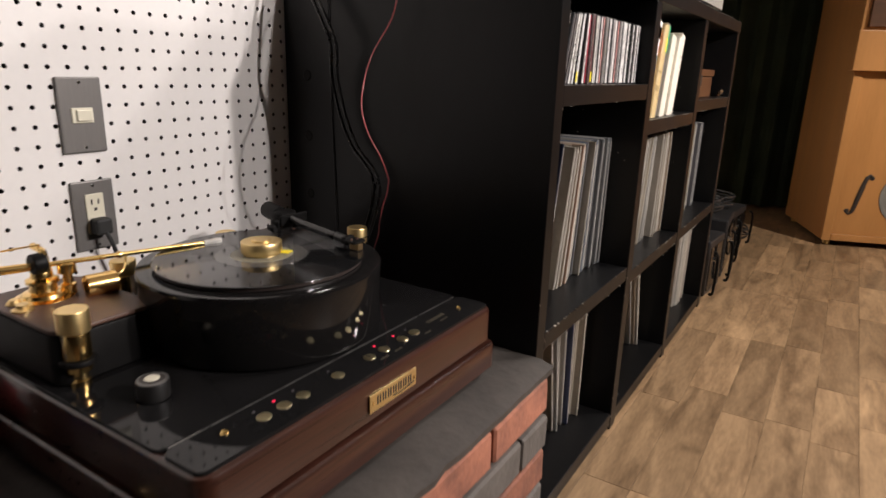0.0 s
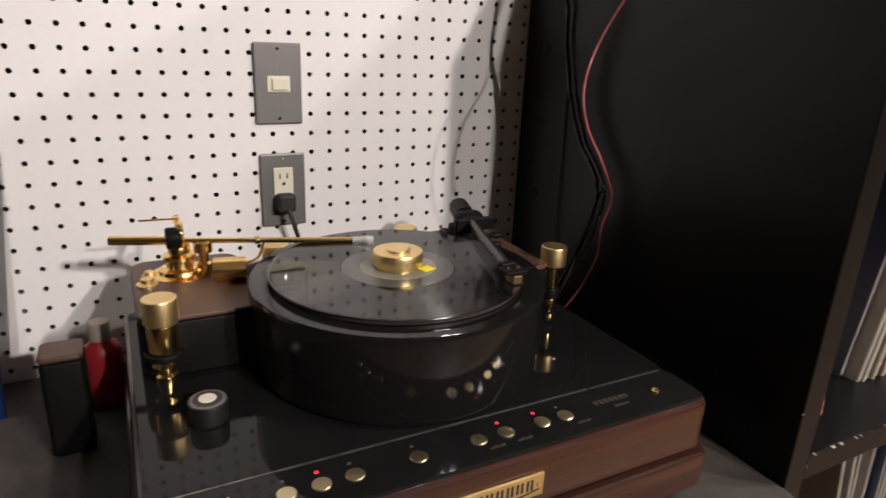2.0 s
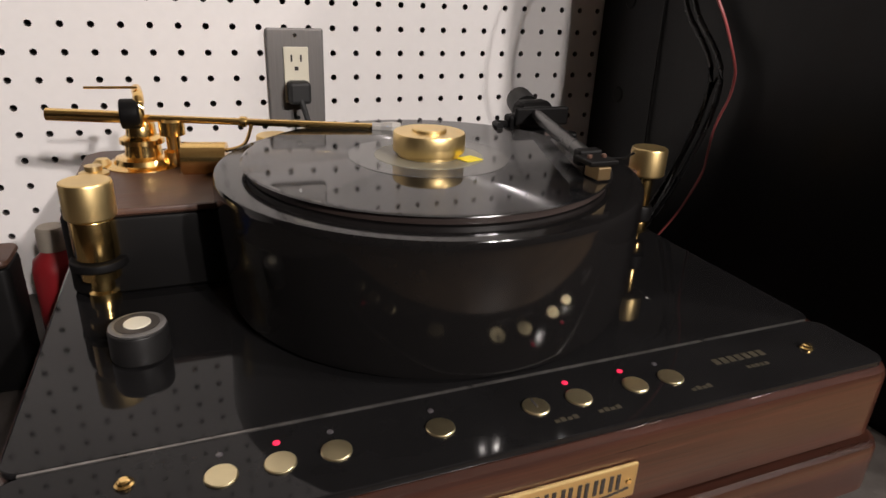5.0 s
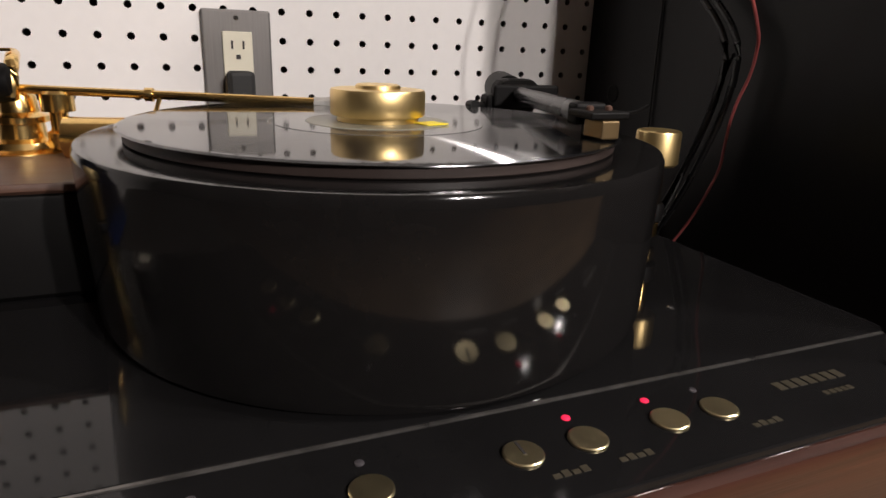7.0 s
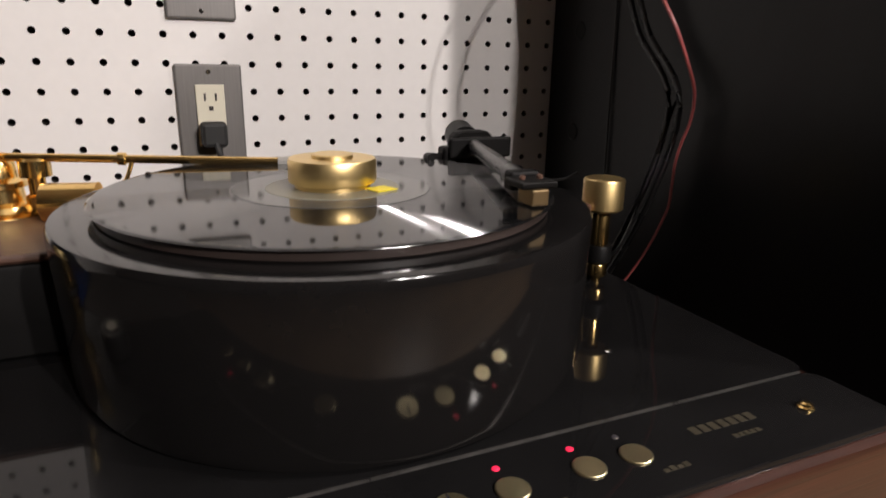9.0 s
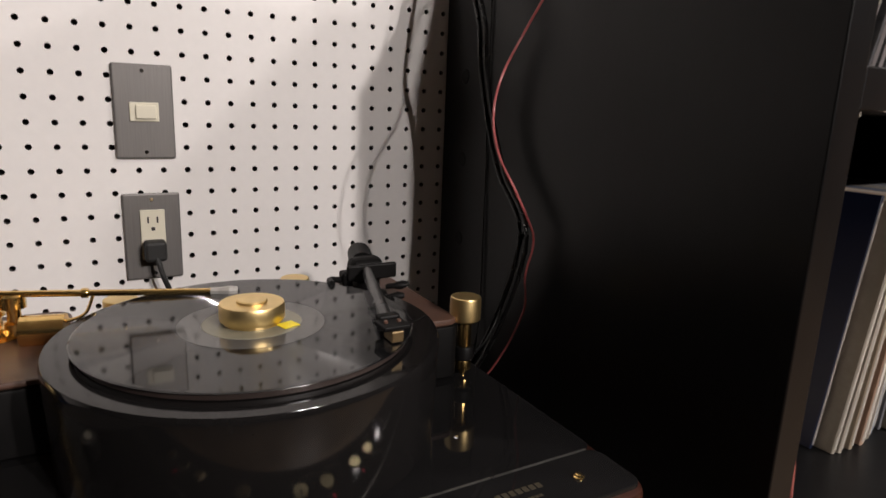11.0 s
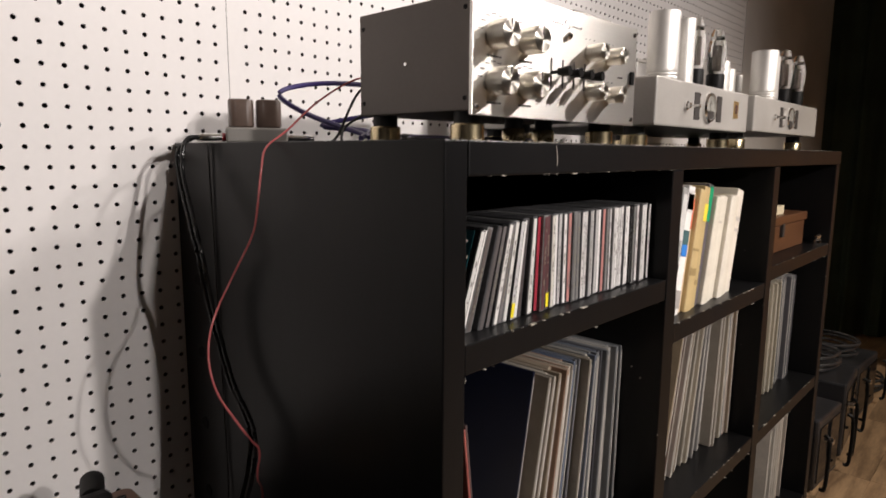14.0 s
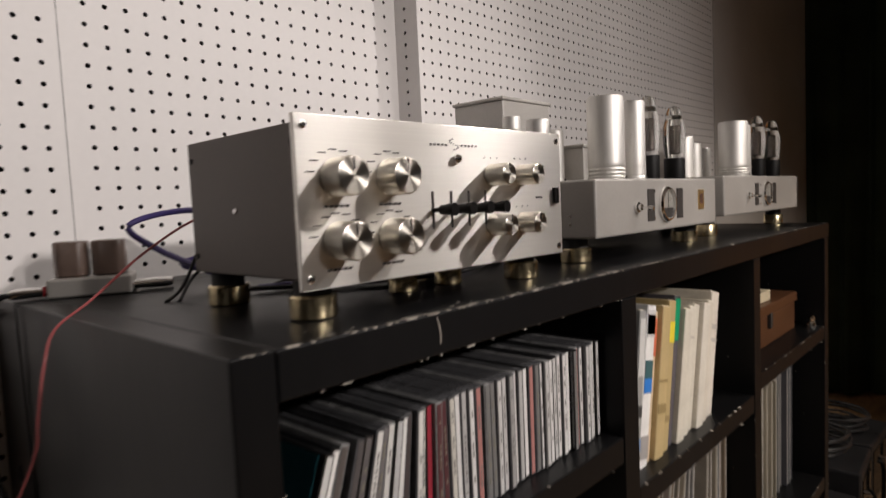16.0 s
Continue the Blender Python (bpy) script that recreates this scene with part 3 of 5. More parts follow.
# black tonearm at the back
arm_r = part("arm_block", slab(1.018, 1.112, 0.985, 1.176, DECK + 0.002, 0.698, 0.012, 0.003), MATTE, tt, "black tonearm block", smooth=True)
part("block_top", slab(1.019, 1.111, 0.986, 1.175, 0.698, 0.706, 0.012, 0.002), LEATHER, arm_r, "brown wooden armboard", smooth=True)
Q = Vector((1.045, 1.098, 0.706))
black = part("black_tonearm", lathe([(0.026, 0), (0.026, 0.006), (0.018, 0.008), (0.017, 0.022), (0.019, 0.024), (0.019, 0.031), (0.012, 0.034)], 28, Q), MATTE, tt, "matt black tonearm with chrome-lit tube", smooth=True)
T0, T1 = Vector((1.036, 1.076, 0.7475)), Vector((0.9795, 0.892, 0.7515))
part("arm_tube", tube((T0, T1), (0.0068, 0.0064, 0.006, 0.0056), 16), mat("satin_black_tube", (0.03, 0.03, 0.03), 0.25, 0.3), black, smooth=True)
part("gimbal", box(1.018, 1.058, 1.070, 1.096, 0.732, 0.760, 0.009, 3), MATTE, black)
part("rear_weight", tube((T0 + Vector((0.004, 0.02, 0.0)), T0 + Vector((0.018, 0.065, 0.002))), 0.0145, 18), MATTE, black, smooth=True)
part("side_bracket", box(1.004, 1.017, 1.064, 1.080, 0.7095, 0.748, 0.003), MATTE, black)
part("scale_arm", tube(((1.010, 1.07, 0.738), (0.992, 1.072, 0.7395), (0.986, 1.05, 0.7415)), 0.0035, 8), MATTE, black)
hs = part("headshell", box(0.966, 0.990, 0.868, 0.890, 0.7505, 0.7545, 0.001), MATTE, black, "black slotted headshell")
part("finger_lift", tube(((0.990, 0.878, 0.753), (1.000, 0.876, 0.754), (1.006, 0.873, 0.758)), 0.001, 6), MATTE, hs)
part("cartridge", box(0.9725, 0.9835, 0.867, 0.884, 0.7405, 0.7502, 0.001), mat("dull_bronze_body", (0.20, 0.14, 0.07), 0.4, 0.7), hs, "brown cartridge body")
part("arm_clip", box(0.970, 0.990, 0.888, 0.898, 0.7455, 0.7575, 0.002), MATTE, black)
for x in (0.972, 0.984):
    part("clip_screw", lathe([(0.0020, 0.7545), (0.0020, 0.7562), (0.0012, 0.757)], 12, (x, 0.879, 0)), LEATHER, hs, "dark bronze screw")
part("hood", box(1.008, 1.068, 1.060, 1.066, 0.738, 0.756, 0.002), MATTE, black)
for i, (x, y, z) in enumerate(((1.075, 1.075, 0.722), (1.085, 1.09, 0.718), (1.062, 1.055, 0.716))):
    part("thumb_screw", tube(((x - 0.012, y + 0.004, z), (x + 0.012, y - 0.004, z + 0.002)), (0.003, 0.0055, 0.003), 10, smoothness=3), MATTE, black, smooth=True)

# ---- record and clamp ----
rec = part("vinyl_record", lathe([(0.1415, 0.7379), (0.1428, 0.7387), (0.1415, 0.7395), (0.139, 0.7396), (0.0645, 0.7394), (0.064, 0.7393)], 128, (CX, CY, 0)), VINYL, None)
rec.matrix_basis = SHIFT
tagged(rec, "black vinyl record lying on the turntable platter", "record")
part("runout", lathe([(0.0632, 0.7393), (0.063, 0.73955)], 64, (CX, CY, 0)), RUNOUT, rec, "smooth run-out area, greyed for the wall's reflection")
part("label", lathe([(0.043, 0.73955), (0.0425, 0.7399)], 64, (CX, CY, 0)), LABELGREY, rec, "grey paper record label")
puck = part("record_clamp", lathe([(0.0245, 0.7400), (0.0245, 0.7428), (0.0275, 0.7434), (0.0283, 0.7446), (0.0283, 0.757), (0.0275, 0.7585), (0.0135, 0.7587), (0.0132, 0.7607), (0.0118, 0.7614)], 64, (CX, CY, 0)), BRASS, None, smooth=True)
puck.matrix_basis = SHIFT
tagged(puck, "heavy polished gold record clamp on the spindle", "record clamp")
st = part("sticker", box(-0.008, 0.008, -0.007, 0.007, 0, 0.0006), YELLOW)
st.matrix_basis = SHIFT @ pose(CX + 0.026, CY - 0.021, 0.7401, 0, 0, 20)
tagged(st, "small yellow paper sticker on the record label", "sticker")

# ---- amplifiers on the shelf top ----
TOP = STOP + 0.0005
FEETMETAL = mat("pale_gold_plating", (0.78, 0.66, 0.42), 0.24, 1.0, vary=0.06, scale=40, rvary=0.05)


def foot(parent, x, y, r=0.022, h=0.024):
    f = part("foot", lathe([(r * 0.92, TOP), (r, TOP + 0.0015), (r, TOP + h * 0.55), (r * 0.94, TOP + h * 0.6)], 28, (x, y, 0)), FEETMETAL, parent, "polished brass foot", smooth=True)
    part("pad", lathe([(r * 0.8, TOP + h * 0.6), (r * 0.8, TOP + h)], 24, (x, y, 0)), RUBBER, f, "black rubber pad", smooth=True)
    return f


def preamp():
    x0, x1, y, z0, z1 = 1.3505, 1.7130, 0.737, 1.2240, 1.3635
    amp = hub("preamplifier", "silver-faced vintage preamplifier with round metal knobs", "amplifier")
    amp.matrix_basis = pose(1.532, 0.737, 0) @ pose(0, 0, 0, 0, 0, -1.5) @ pose(-1.532, -0.737, 0)
    part("faceplate", box(x0, x1, y, y + 0.005, z0, z1, 0.0008), SILVER, amp, "brushed silver faceplate")
    case = part("enclosure", box(x0 + 0.013, x1 - 0.013, y + 0.0055, y + 0.214, z0 + 0.006, z1 - 0.004, 0.0015), CASEBROWN, amp, "grey-brown metal enclosure")
    for yy, zz in ((0.76, z0 + 0.02), (0.76, z1 - 0.02), (y + 0.206, z0 + 0.022), (y + 0.206, z1 - 0.022), (0.86, 1.29)):
        part("case_screw", lathe([(0.003, 0), (0.0024, 0.0012)], 12, (x0 + 0.013, yy, zz), None, SIDE), MATTE if yy != 0.86 else CHROME, case)
    big = ((1.388, 1.3135), (1.446, 1.3135), (1.388, 1.262), (1.446, 1.262))
    small = ((1.585, 1.3155), (1.635, 1.3155), (1.586, 1.264), (1.636, 1.264))
    for (x, z), r in [(p, 0.0160) for p in big] + [(p, 0.0112) for p in small]:
        k = part("knob", lathe([(r * 0.98, 0.0005), (r, 0.002), (r, 0.023), (r * 0.96, 0.0245), (r * 0.9, 0.0248)], 40, (x, y, z), None, FACE), SPUN, amp, "turned silver knob", smooth=True)
        part("pointer", box(x - 0.0005, x + 0.0005, y - 0.0254, y - 0.0246, z + r * 0.3, z + r * 0.9), INK, k)
    for i in range(4):
        x = 1.498 + i * 0.0254
        part("slot", box(x - 0.0012, x + 0.0012, y - 0.0006, y + 0.001, 1.265, 1.300), INK, amp)
        lv = part("lever", tube(((x, y, 1.2825), (x + 0.0005, y - 0.012, 1.2825)), 0.0022, 10, smoothness=2), MATTE, amp, "black switch lever", smooth=True)
        part("paddle", tube(((x - 0.001, y - 0.012, 1.2825), (x + 0.001, y - 0.028, 1.2828)), (0.0046, 0.0058, 0.0062), 14, smoothness=3), MATTE, lv, smooth=True)
    part("pilot_lamp", lathe([(0.0046, 0), (0.0046, 0.003), (0.003, 0.005), (0.0012, 0.0055)], 18, (1.533, y, 1.331), None, FACE), CHROME, amp, "round pilot lamp jewel", smooth=True)
    part("power_switch", box(1.695, 1.703, y - 0.004, y, 1.283, 1.301, 0.0006), MATTE, amp, "black slide switch")
    for x in (x0 + 0.008, x1 - 0.008):
        for z in (z0 + 0.009, z1 - 0.009):
            part("face_screw", lathe([(0.0038, 0), (0.0034, 0.001), (0.002, 0.0014)], 14, (x, y, z), None, FACE), CHROME, amp)
            part("screw_slot", box(x - 0.0012, x + 0.0012, y - 0.0018, y - 0.0012, z - 0.0012, z + 0.0012), INK, amp)
    bm = bmesh.new()
    for x, z, w in [(1.497 + 0.0052 * k, 1.343, 0.0030) for k in range(5)] + [(1.540 + 0.0052 * k, 1.343, 0.0030) for k in range(5)]:
        box(x, x + w, y - 0.0004, y + 0.001, z, z + 0.0018, bm=bm)
    for x, z in big:
        for k in range(5):
            box(x - 0.013 + k * 0.0052, x - 0.0092 + k * 0.0052, y - 0.0004, y + 0.001, z - 0.0245, z - 0.0224, bm=bm)
        for k in range(7):
            a = radians(20 + k * 25)
            px, pz = x + 0.025 * math.cos(a), z + 0.022 * math.sin(a)
            box(px - 0.004, px + 0.004, y - 0.0004, y + 0.001, pz, pz + 0.001, bm=bm)
    for x, z in small:
        for k in (-1, 0, 1):
            box(x + k * 0.010 - 0.0008, x + k * 0.010 + 0.0008, y - 0.0004, y + 0.001, z + 0.017, z + 0.0182, bm=bm)
    for k in range(3):
        box(1.662 + k * 0.0045, 1.6655 + k * 0.0045, y - 0.0004, y + 0.001, 1.2895, 1.2915, bm=bm)
    stuff(part("printed_mark", bm, INK, amp, "small dark printed scale marks"))
    bm = bmesh.new()
    for k in range(12):
        a = k / 11 * 3.0
        px, pz = 1.530 + 0.006 * math.sin(2 * a), 1.340 + 0.0035 * a
        box(px, px + 0.0010, y - 0.0004, y + 0.001, pz - 0.0012, pz, bm=bm)
    stuff(part("emblem", bm, INK, amp))
    for x in (1.385, 1.680):
        for yy in (0.775, 0.925):
            foot(amp, x, yy, 0.0205, 0.0345)
    for x in (1.53, 1.60):
        foot(amp, x, 0.82, 0.016, 0.0345)


SPUN = mat("turned_knob_metal", (0.82, 0.78, 0.70), 0.33, 1.0, vary=0.06, scale=60, rvary=0.04)
_p = SPUN.node_tree.nodes["Principled BSDF"]
_t = SPUN.node_tree.nodes.new("ShaderNodeTangent")
_t.direction_type, _t.axis = "RADIAL", "Y"
SPUN.node_tree.links.new(_t.outputs[0], _p.inputs["Tangent"])
_p.inputs["Anisotropic"].default_value = 0.9
_p.inputs["Anisotropic Rotation"].default_value = 0.25


def valve(parent, x, y, z, h, r):
    t = part("valve_base", lathe(drum_profile(r * 0.95, z, z + h * 0.3, 0.001), 24, (x, y, 0)), MATTE, parent, "black valve base", smooth=True)
    zb = z + h * 0.3
    part("bulb", lathe([(r * 0.8, zb), (r * 0.9, zb + h * 0.08), (r, zb + h * 0.28), (r * 0.98, zb + h * 0.42), (r * 0.72, zb + h * 0.56), (r * 0.68, zb + h * 0.62), (r * 0.5, zb + h * 0.69), (r * 0.15, zb + h * 0.71)], 24, (x, y, 0)), BULB, t, "clear glass valve envelope", smooth=True)
    part("anode", box(x - r * 0.38, x + r * 0.38, y - r * 0.22, y + r * 0.22, zb + h * 0.06, zb + h * 0.44, 0.002), CASEBROWN, t, "dark anode plate")
    part("getter", lathe([(r * 0.5, zb + h * 0.52), (r * 0.5, zb + h * 0.55), (r * 0.42, zb + h * 0.58)], 20, (x, y, 0)), GETTER, t, smooth=True)


def can(parent, x, y, z, r, h, ribbed=True):
    prof = [(r * 0.98, z), (r * 1.02, z + 0.002), (r * 1.02, z + 0.006)]
    if ribbed:
        for k in range(3):
            prof += [(r * 0.97, z + 0.008 + k * 0.006), (r * 1.01, z + 0.011 + k * 0.006)]
    prof += [(r * 0.985, z + 0.028), (r * 0.985, z + h - 0.004), (r * 0.95, z + h - 0.001), (r * 0.9, z + h), (r * 0.86, z + h - 0.002)]
    c = part("can", lathe(prof, 36, (x, y, 0)), ALU, parent, "spun aluminium can", smooth=True)
    if ribbed:
        part("bleed_hole", lathe([(0.0032, 0), (0.0030, 0.0006)], 12, (x + 0.25 * r, y - 1.0 * r, z + 0.0042), None, FACE), INK, c, "small dark hole")
    return c


def power_amp(x0, x1, y0, y1, z0, z1, gold_label, label, cans, valves, housing):
    amp = hub("power_amplifier", label, "amplifier", group="valve power amplifiers")
    w = x1 - x0
    part("chassis", box(x0, x1, y0, y1, z0, z1, 0.003), CHASSIS, amp, "grey enamelled metal chassis")
    zc = (z0 + z1) / 2
    sw = part("toggle_switch", lathe([(0.008, 0), (0.008, 0.004), (0.005, 0.005), (0.005, 0.009)], 16, (x0 + 0.27 * w, y0, zc - 0.002), None, FACE), CHROME, amp, "chrome toggle switch", smooth=True)
    part("bat", tube(((x0 + 0.27 * w, y0 - 0.008, zc - 0.002), (x0 + 0.275 * w, y0 - 0.026, zc - 0.004)), (0.002, 0.0032), 10, smoothness=3), CHROME, sw, smooth=True)
    for f in (0.38, 0.625):
        part("vent_slot", box(x0 + f * w - 0.0125, x0 + f * w + 0.0125, y0 - 0.0012, y0 + 0.002, zc - 0.025, zc + 0.025, 0.0005), INK, amp, "black slotted vent")
    m = part("meter", lathe([(0.0285, 0), (0.0285, 0.004), (0.0262, 0.007), (0.0245, 0.007), (0.0240, 0.003)], 40, (x0 + 0.505 * w, y0, zc), None, FACE), CHROME, amp, "round chrome-rimmed meter", smooth=True)
    part("dial", lathe([(0.0240, 0.003), (0.0235, 0.0034)], 36, (x0 + 0.505 * w, y0, zc), None, FACE), mat("meter_dial", (0.30, 0.29, 0.26), 0.3), m, "dim meter dial")
    part("dial_shade", box(x0 + 0.505 * w - 0.019, x0 + 0.505 * w + 0.019, y0 - 0.0042, y0 - 0.0036, zc - 0.022, zc - 0.006, 0.0002), INK, m)
    part("needle", box(x0 + 0.505 * w - 0.001, x0 + 0.505 * w + 0.0004, y0 - 0.0046, y0 - 0.0043, zc - 0.012, zc + 0.017), INK, m)
    for dx, dz in ((-1, -1), (1, -1), (-1, 1), (1, 1)):
        part("bezel_screw", lathe([(0.0022, 0), (0.0018, 0.0012)], 10, (x0 + 0.505 * w + dx * 0.044, y0, zc + dz * 0.021), None, FACE), CHROME, m)
    if gold_label:
        tag = part("emblem_plate", box(x0 + 0.805 * w, x0 + 0.865 * w, y0 - 0.001, y0 + 0.001, zc - 0.014, zc + 0.021, 0.0004), BRASS, amp, "small gold emblem plate")
        part("emblem", box(x0 + 0.82 * w, x0 + 0.85 * w, y0 - 0.0016, y0 - 0.0011, zc - 0.004, zc + 0.014, 0.0002), LEATHER, tag)
    for z in (z0 + 0.02, z0 + 0.032):
        part("side_screw", lathe([(0.003, 0), (0.0024, 0.0012)], 10, (x0, y0 + 0.04, z), None, SIDE), CHROME, amp)
    for fx in (0.06, 0.94):
        for yy in (y0 + 0.05, y1 - 0.06):
            foot(amp, x0 + fx * w, yy, 0.023, z0 - TOP)
    for x, y, r, h, ribbed in cans:
        can(amp, x, y, z1, r, h, ribbed)
    for x, y, r, h in valves:
        valve(amp, x, y, z1, h, r)
    for bx, by, bw, bd, bh in housing:
        t = part("transformer", box(bx, bx + bw, by, by + bd, z1, z1 + bh, 0.002), CHASSIS, amp, "grey transformer housing")
        part("lid", box(bx - 0.003, bx + bw + 0.003, by - 0.003, by + bd + 0.003, z1 + bh + 0.0002, z1 + bh + 0.006, 0.0015), CHASSIS, t)


preamp()
power_amp(1.836, 2.290, 0.755, 1.175, 1.2305, 1.3125, True, "grey valve power amplifier with silver cans and gold emblem",
          ((1.983, 0.815, 0.029, 0.131, True), (2.082, 0.817, 0.020, 0.133, True), (1.895, 0.883, 0.019, 0.098, False), (1.945, 0.887, 0.016, 0.085, True), (1.905, 0.940, 0.015, 0.11, False)),
          ((2.148, 0.820, 0.0195, 0.147), (2.228, 0.807, 0.0200, 0.134)), ((1.950, 0.990, 0.145, 0.11, 0.1495), (2.13, 0.94, 0.12, 0.12, 0.07)))
power_amp(2.384, 2.942, 0.771, 1.175, 1.2370, 1.3190, False, "grey valve power amplifier at the shelf end",
          ((2.578, 0.815, 0.032, 0.124, True), (2.672, 0.827, 0.022, 0.122, True), (2.450, 0.880, 0.024, 0.090, False), (2.525, 0.886, 0.020, 0.080, False), (2.595, 0.890, 0.018, 0.072, False)),
          ((2.768, 0.820, 0.021, 0.150), (2.848, 0.808, 0.021, 0.142)), ((2.53, 1.0, 0.165, 0.12, 0.125),))

# step-up transformer box and its leads
sut = hub("step_up_transformer", "small grey step-up box with two brown transformers", "transformer", (1.294, 1.184, 0), -27)
part("body", box(0, 0.092, 0, 0.066, TOP, 1.2185, 0.003), CHASSIS, sut, "grey metal box")
for xx in (0.024, 0.066):
    part("coil_can", slab(xx - 0.019, xx + 0.019, 0.012, 0.056, 1.2185, 1.2625, 0.012, 0.003), BROWNTRANS, sut, "brown resin transformer can", smooth=True)
for y in (0.014, 0.030):
    pg = part("plug", tube(((-0.0002, y, 1.204), (-0.042, y - 0.008, 1.203)), (0.0052, 0.0058, 0.0045), 14, smoothness=4), CHROME, sut, "chrome phono plug", smooth=True)
    part("ring", tube(((-0.0002, y, 1.204), (-0.006, y - 0.001, 1.204)), 0.0062, 14, smoothness=2), REDPL, pg, "red plug ring", smooth=True)
for y in (0.018, 0.036):
    part("plug", tube(((0.0922, y, 1.204), (0.136, y + 0.012, 1.203)), (0.0052, 0.0058, 0.0045), 14, smoothness=4), CHROME, sut, "chrome phono plug", smooth=True)


def cable(name, pts, r, material, label):
    return tagged(part(name, tube(pts, r, 8), material, None, smooth=True), label, "cable")


for o, q in ((0.0, 0.0), (0.013, 0.014)):
    cable("signal_cable", ((1.262 + o, 1.205 + q, 1.203), (1.246 + o, 1.208 + q, 1.201), (1.232, 1.198 + q, 1.183), (1.223, 1.180 + q, 1.145), (1.215, 1.140 + q, 1.09), (1.213, 1.112 + q, 1.037), (1.224, 1.120 + q, 0.984), (1.234, 1.112 + q, 0.915), (1.236, 1.084 + q, 0.854), (1.236, 1.03 + q, 0.784), (1.225, 1.06 + q, 0.66), (1.205, 1.12 + q, 0.55), (1.19, 1.18 + q, 0.519)), 0.0031, CABLEBLACK, "glossy black signal cable hanging down the shelf end")
cable("ground_wire", ((1.44, 0.935, 1.295), (1.400, 1.00, 1.285), (1.345, 1.018, 1.251), (1.285, 1.004, 1.210), (1.250, 1.000, 1.187), (1.236, 0.990, 1.159), (1.226, 0.986, 1.111), (1.224, 0.998, 1.075), (1.210, 1.026, 1.021), (1.179, 1.020, 0.972), (1.167, 1.015, 0.929), (1.167, 1.000, 0.887), (1.182, 0.986, 0.849), (1.207, 0.988, 0.809), (1.222, 0.999, 0.791), (1.228, 1.007, 0.772), (1.230, 1.017, 0.750), (1.234, 1.025, 0.730), (1.248, 1.040, 0.706), (1.250, 1.046, 0.677), (1.232, 1.060, 0.62), (1.210, 1.10, 0.55), (1.19, 1.15, 0.517)), 0.0014, REDWIRE, "thin red ground wire hanging down the shelf end")
cable("interconnect_cable", ((1.43, 1.01, 1.203), (1.45, 1.05, 1.21), (1.42, 1.16, 1.245), (1.40, 1.20, 1.278), (1.46, 1.16, 1.295), (1.50, 1.02, 1.282)), 0.0042, PURPLE, "purple interconnect cable looped behind the preamplifier")
cable("interconnect_cable", ((1.43, 1.03, 1.203), (1.47, 1.06, 1.215), (1.44, 1.14, 1.225), (1.52, 1.10, 1.245), (1.50, 1.0, 1.25)), 0.0042, PURPLE, "purple interconnect cable looped behind the preamplifier")
cable("thin_lead", ((1.36, 1.01, 1.196), (1.39, 1.03, 1.21), (1.42, 1.02, 1.27), (1.46, 0.995, 1.30)), 0.0020, RUBBER, "thin black lead behind the preamplifier")
cable("thin_lead", ((1.37, 1.00, 1.196), (1.41, 1.04, 1.22), (1.44, 1.01, 1.245), (1.48, 0.995, 1.26)), 0.0020, RUBBER, "thin black lead behind the preamplifier")
cable("thin_lead", ((1.30, 1.174, 1.192), (1.262, 1.174, 1.193), (1.2595, 1.174, 1.18), (1.2605, 1.172, 1.05), (1.2605, 1.17, 0.95), (1.2605, 1.165, 0.80), (1.255, 1.16, 0.60), (1.22, 1.17, 0.514)), 0.0013, RUBBER, "thin black lead running down the shelf end")
cable("thin_lead", ((1.140, 1.006, 0.6420), (1.165, 1.030, 0.6395), (1.200, 1.050, 0.650), (1.228, 1.062, 0.685), (1.236, 1.050, 0.745), (1.240, 1.040, 0.79)), 0.0014, CABLEBLACK, "thin black lead hanging behind the turntable")
for k in range(5):
    y = 0.86 + 0.03 * k
    cable("speaker_lead", ((1.44 + 0.02 * k, 0.99, 1.2005), (1.52, y + 0.05, 1.2015 + 0.002 * k), (1.64, y, 1.2005 + 0.003 * (k % 2)), (1.76, y + 0.03, 1.2005), (1.82, y + 0.1, 1.2015)), 0.003, PURPLE if k % 2 else RUBBER, "dark cable lying on the shelf top")

# ---- wall plates ----


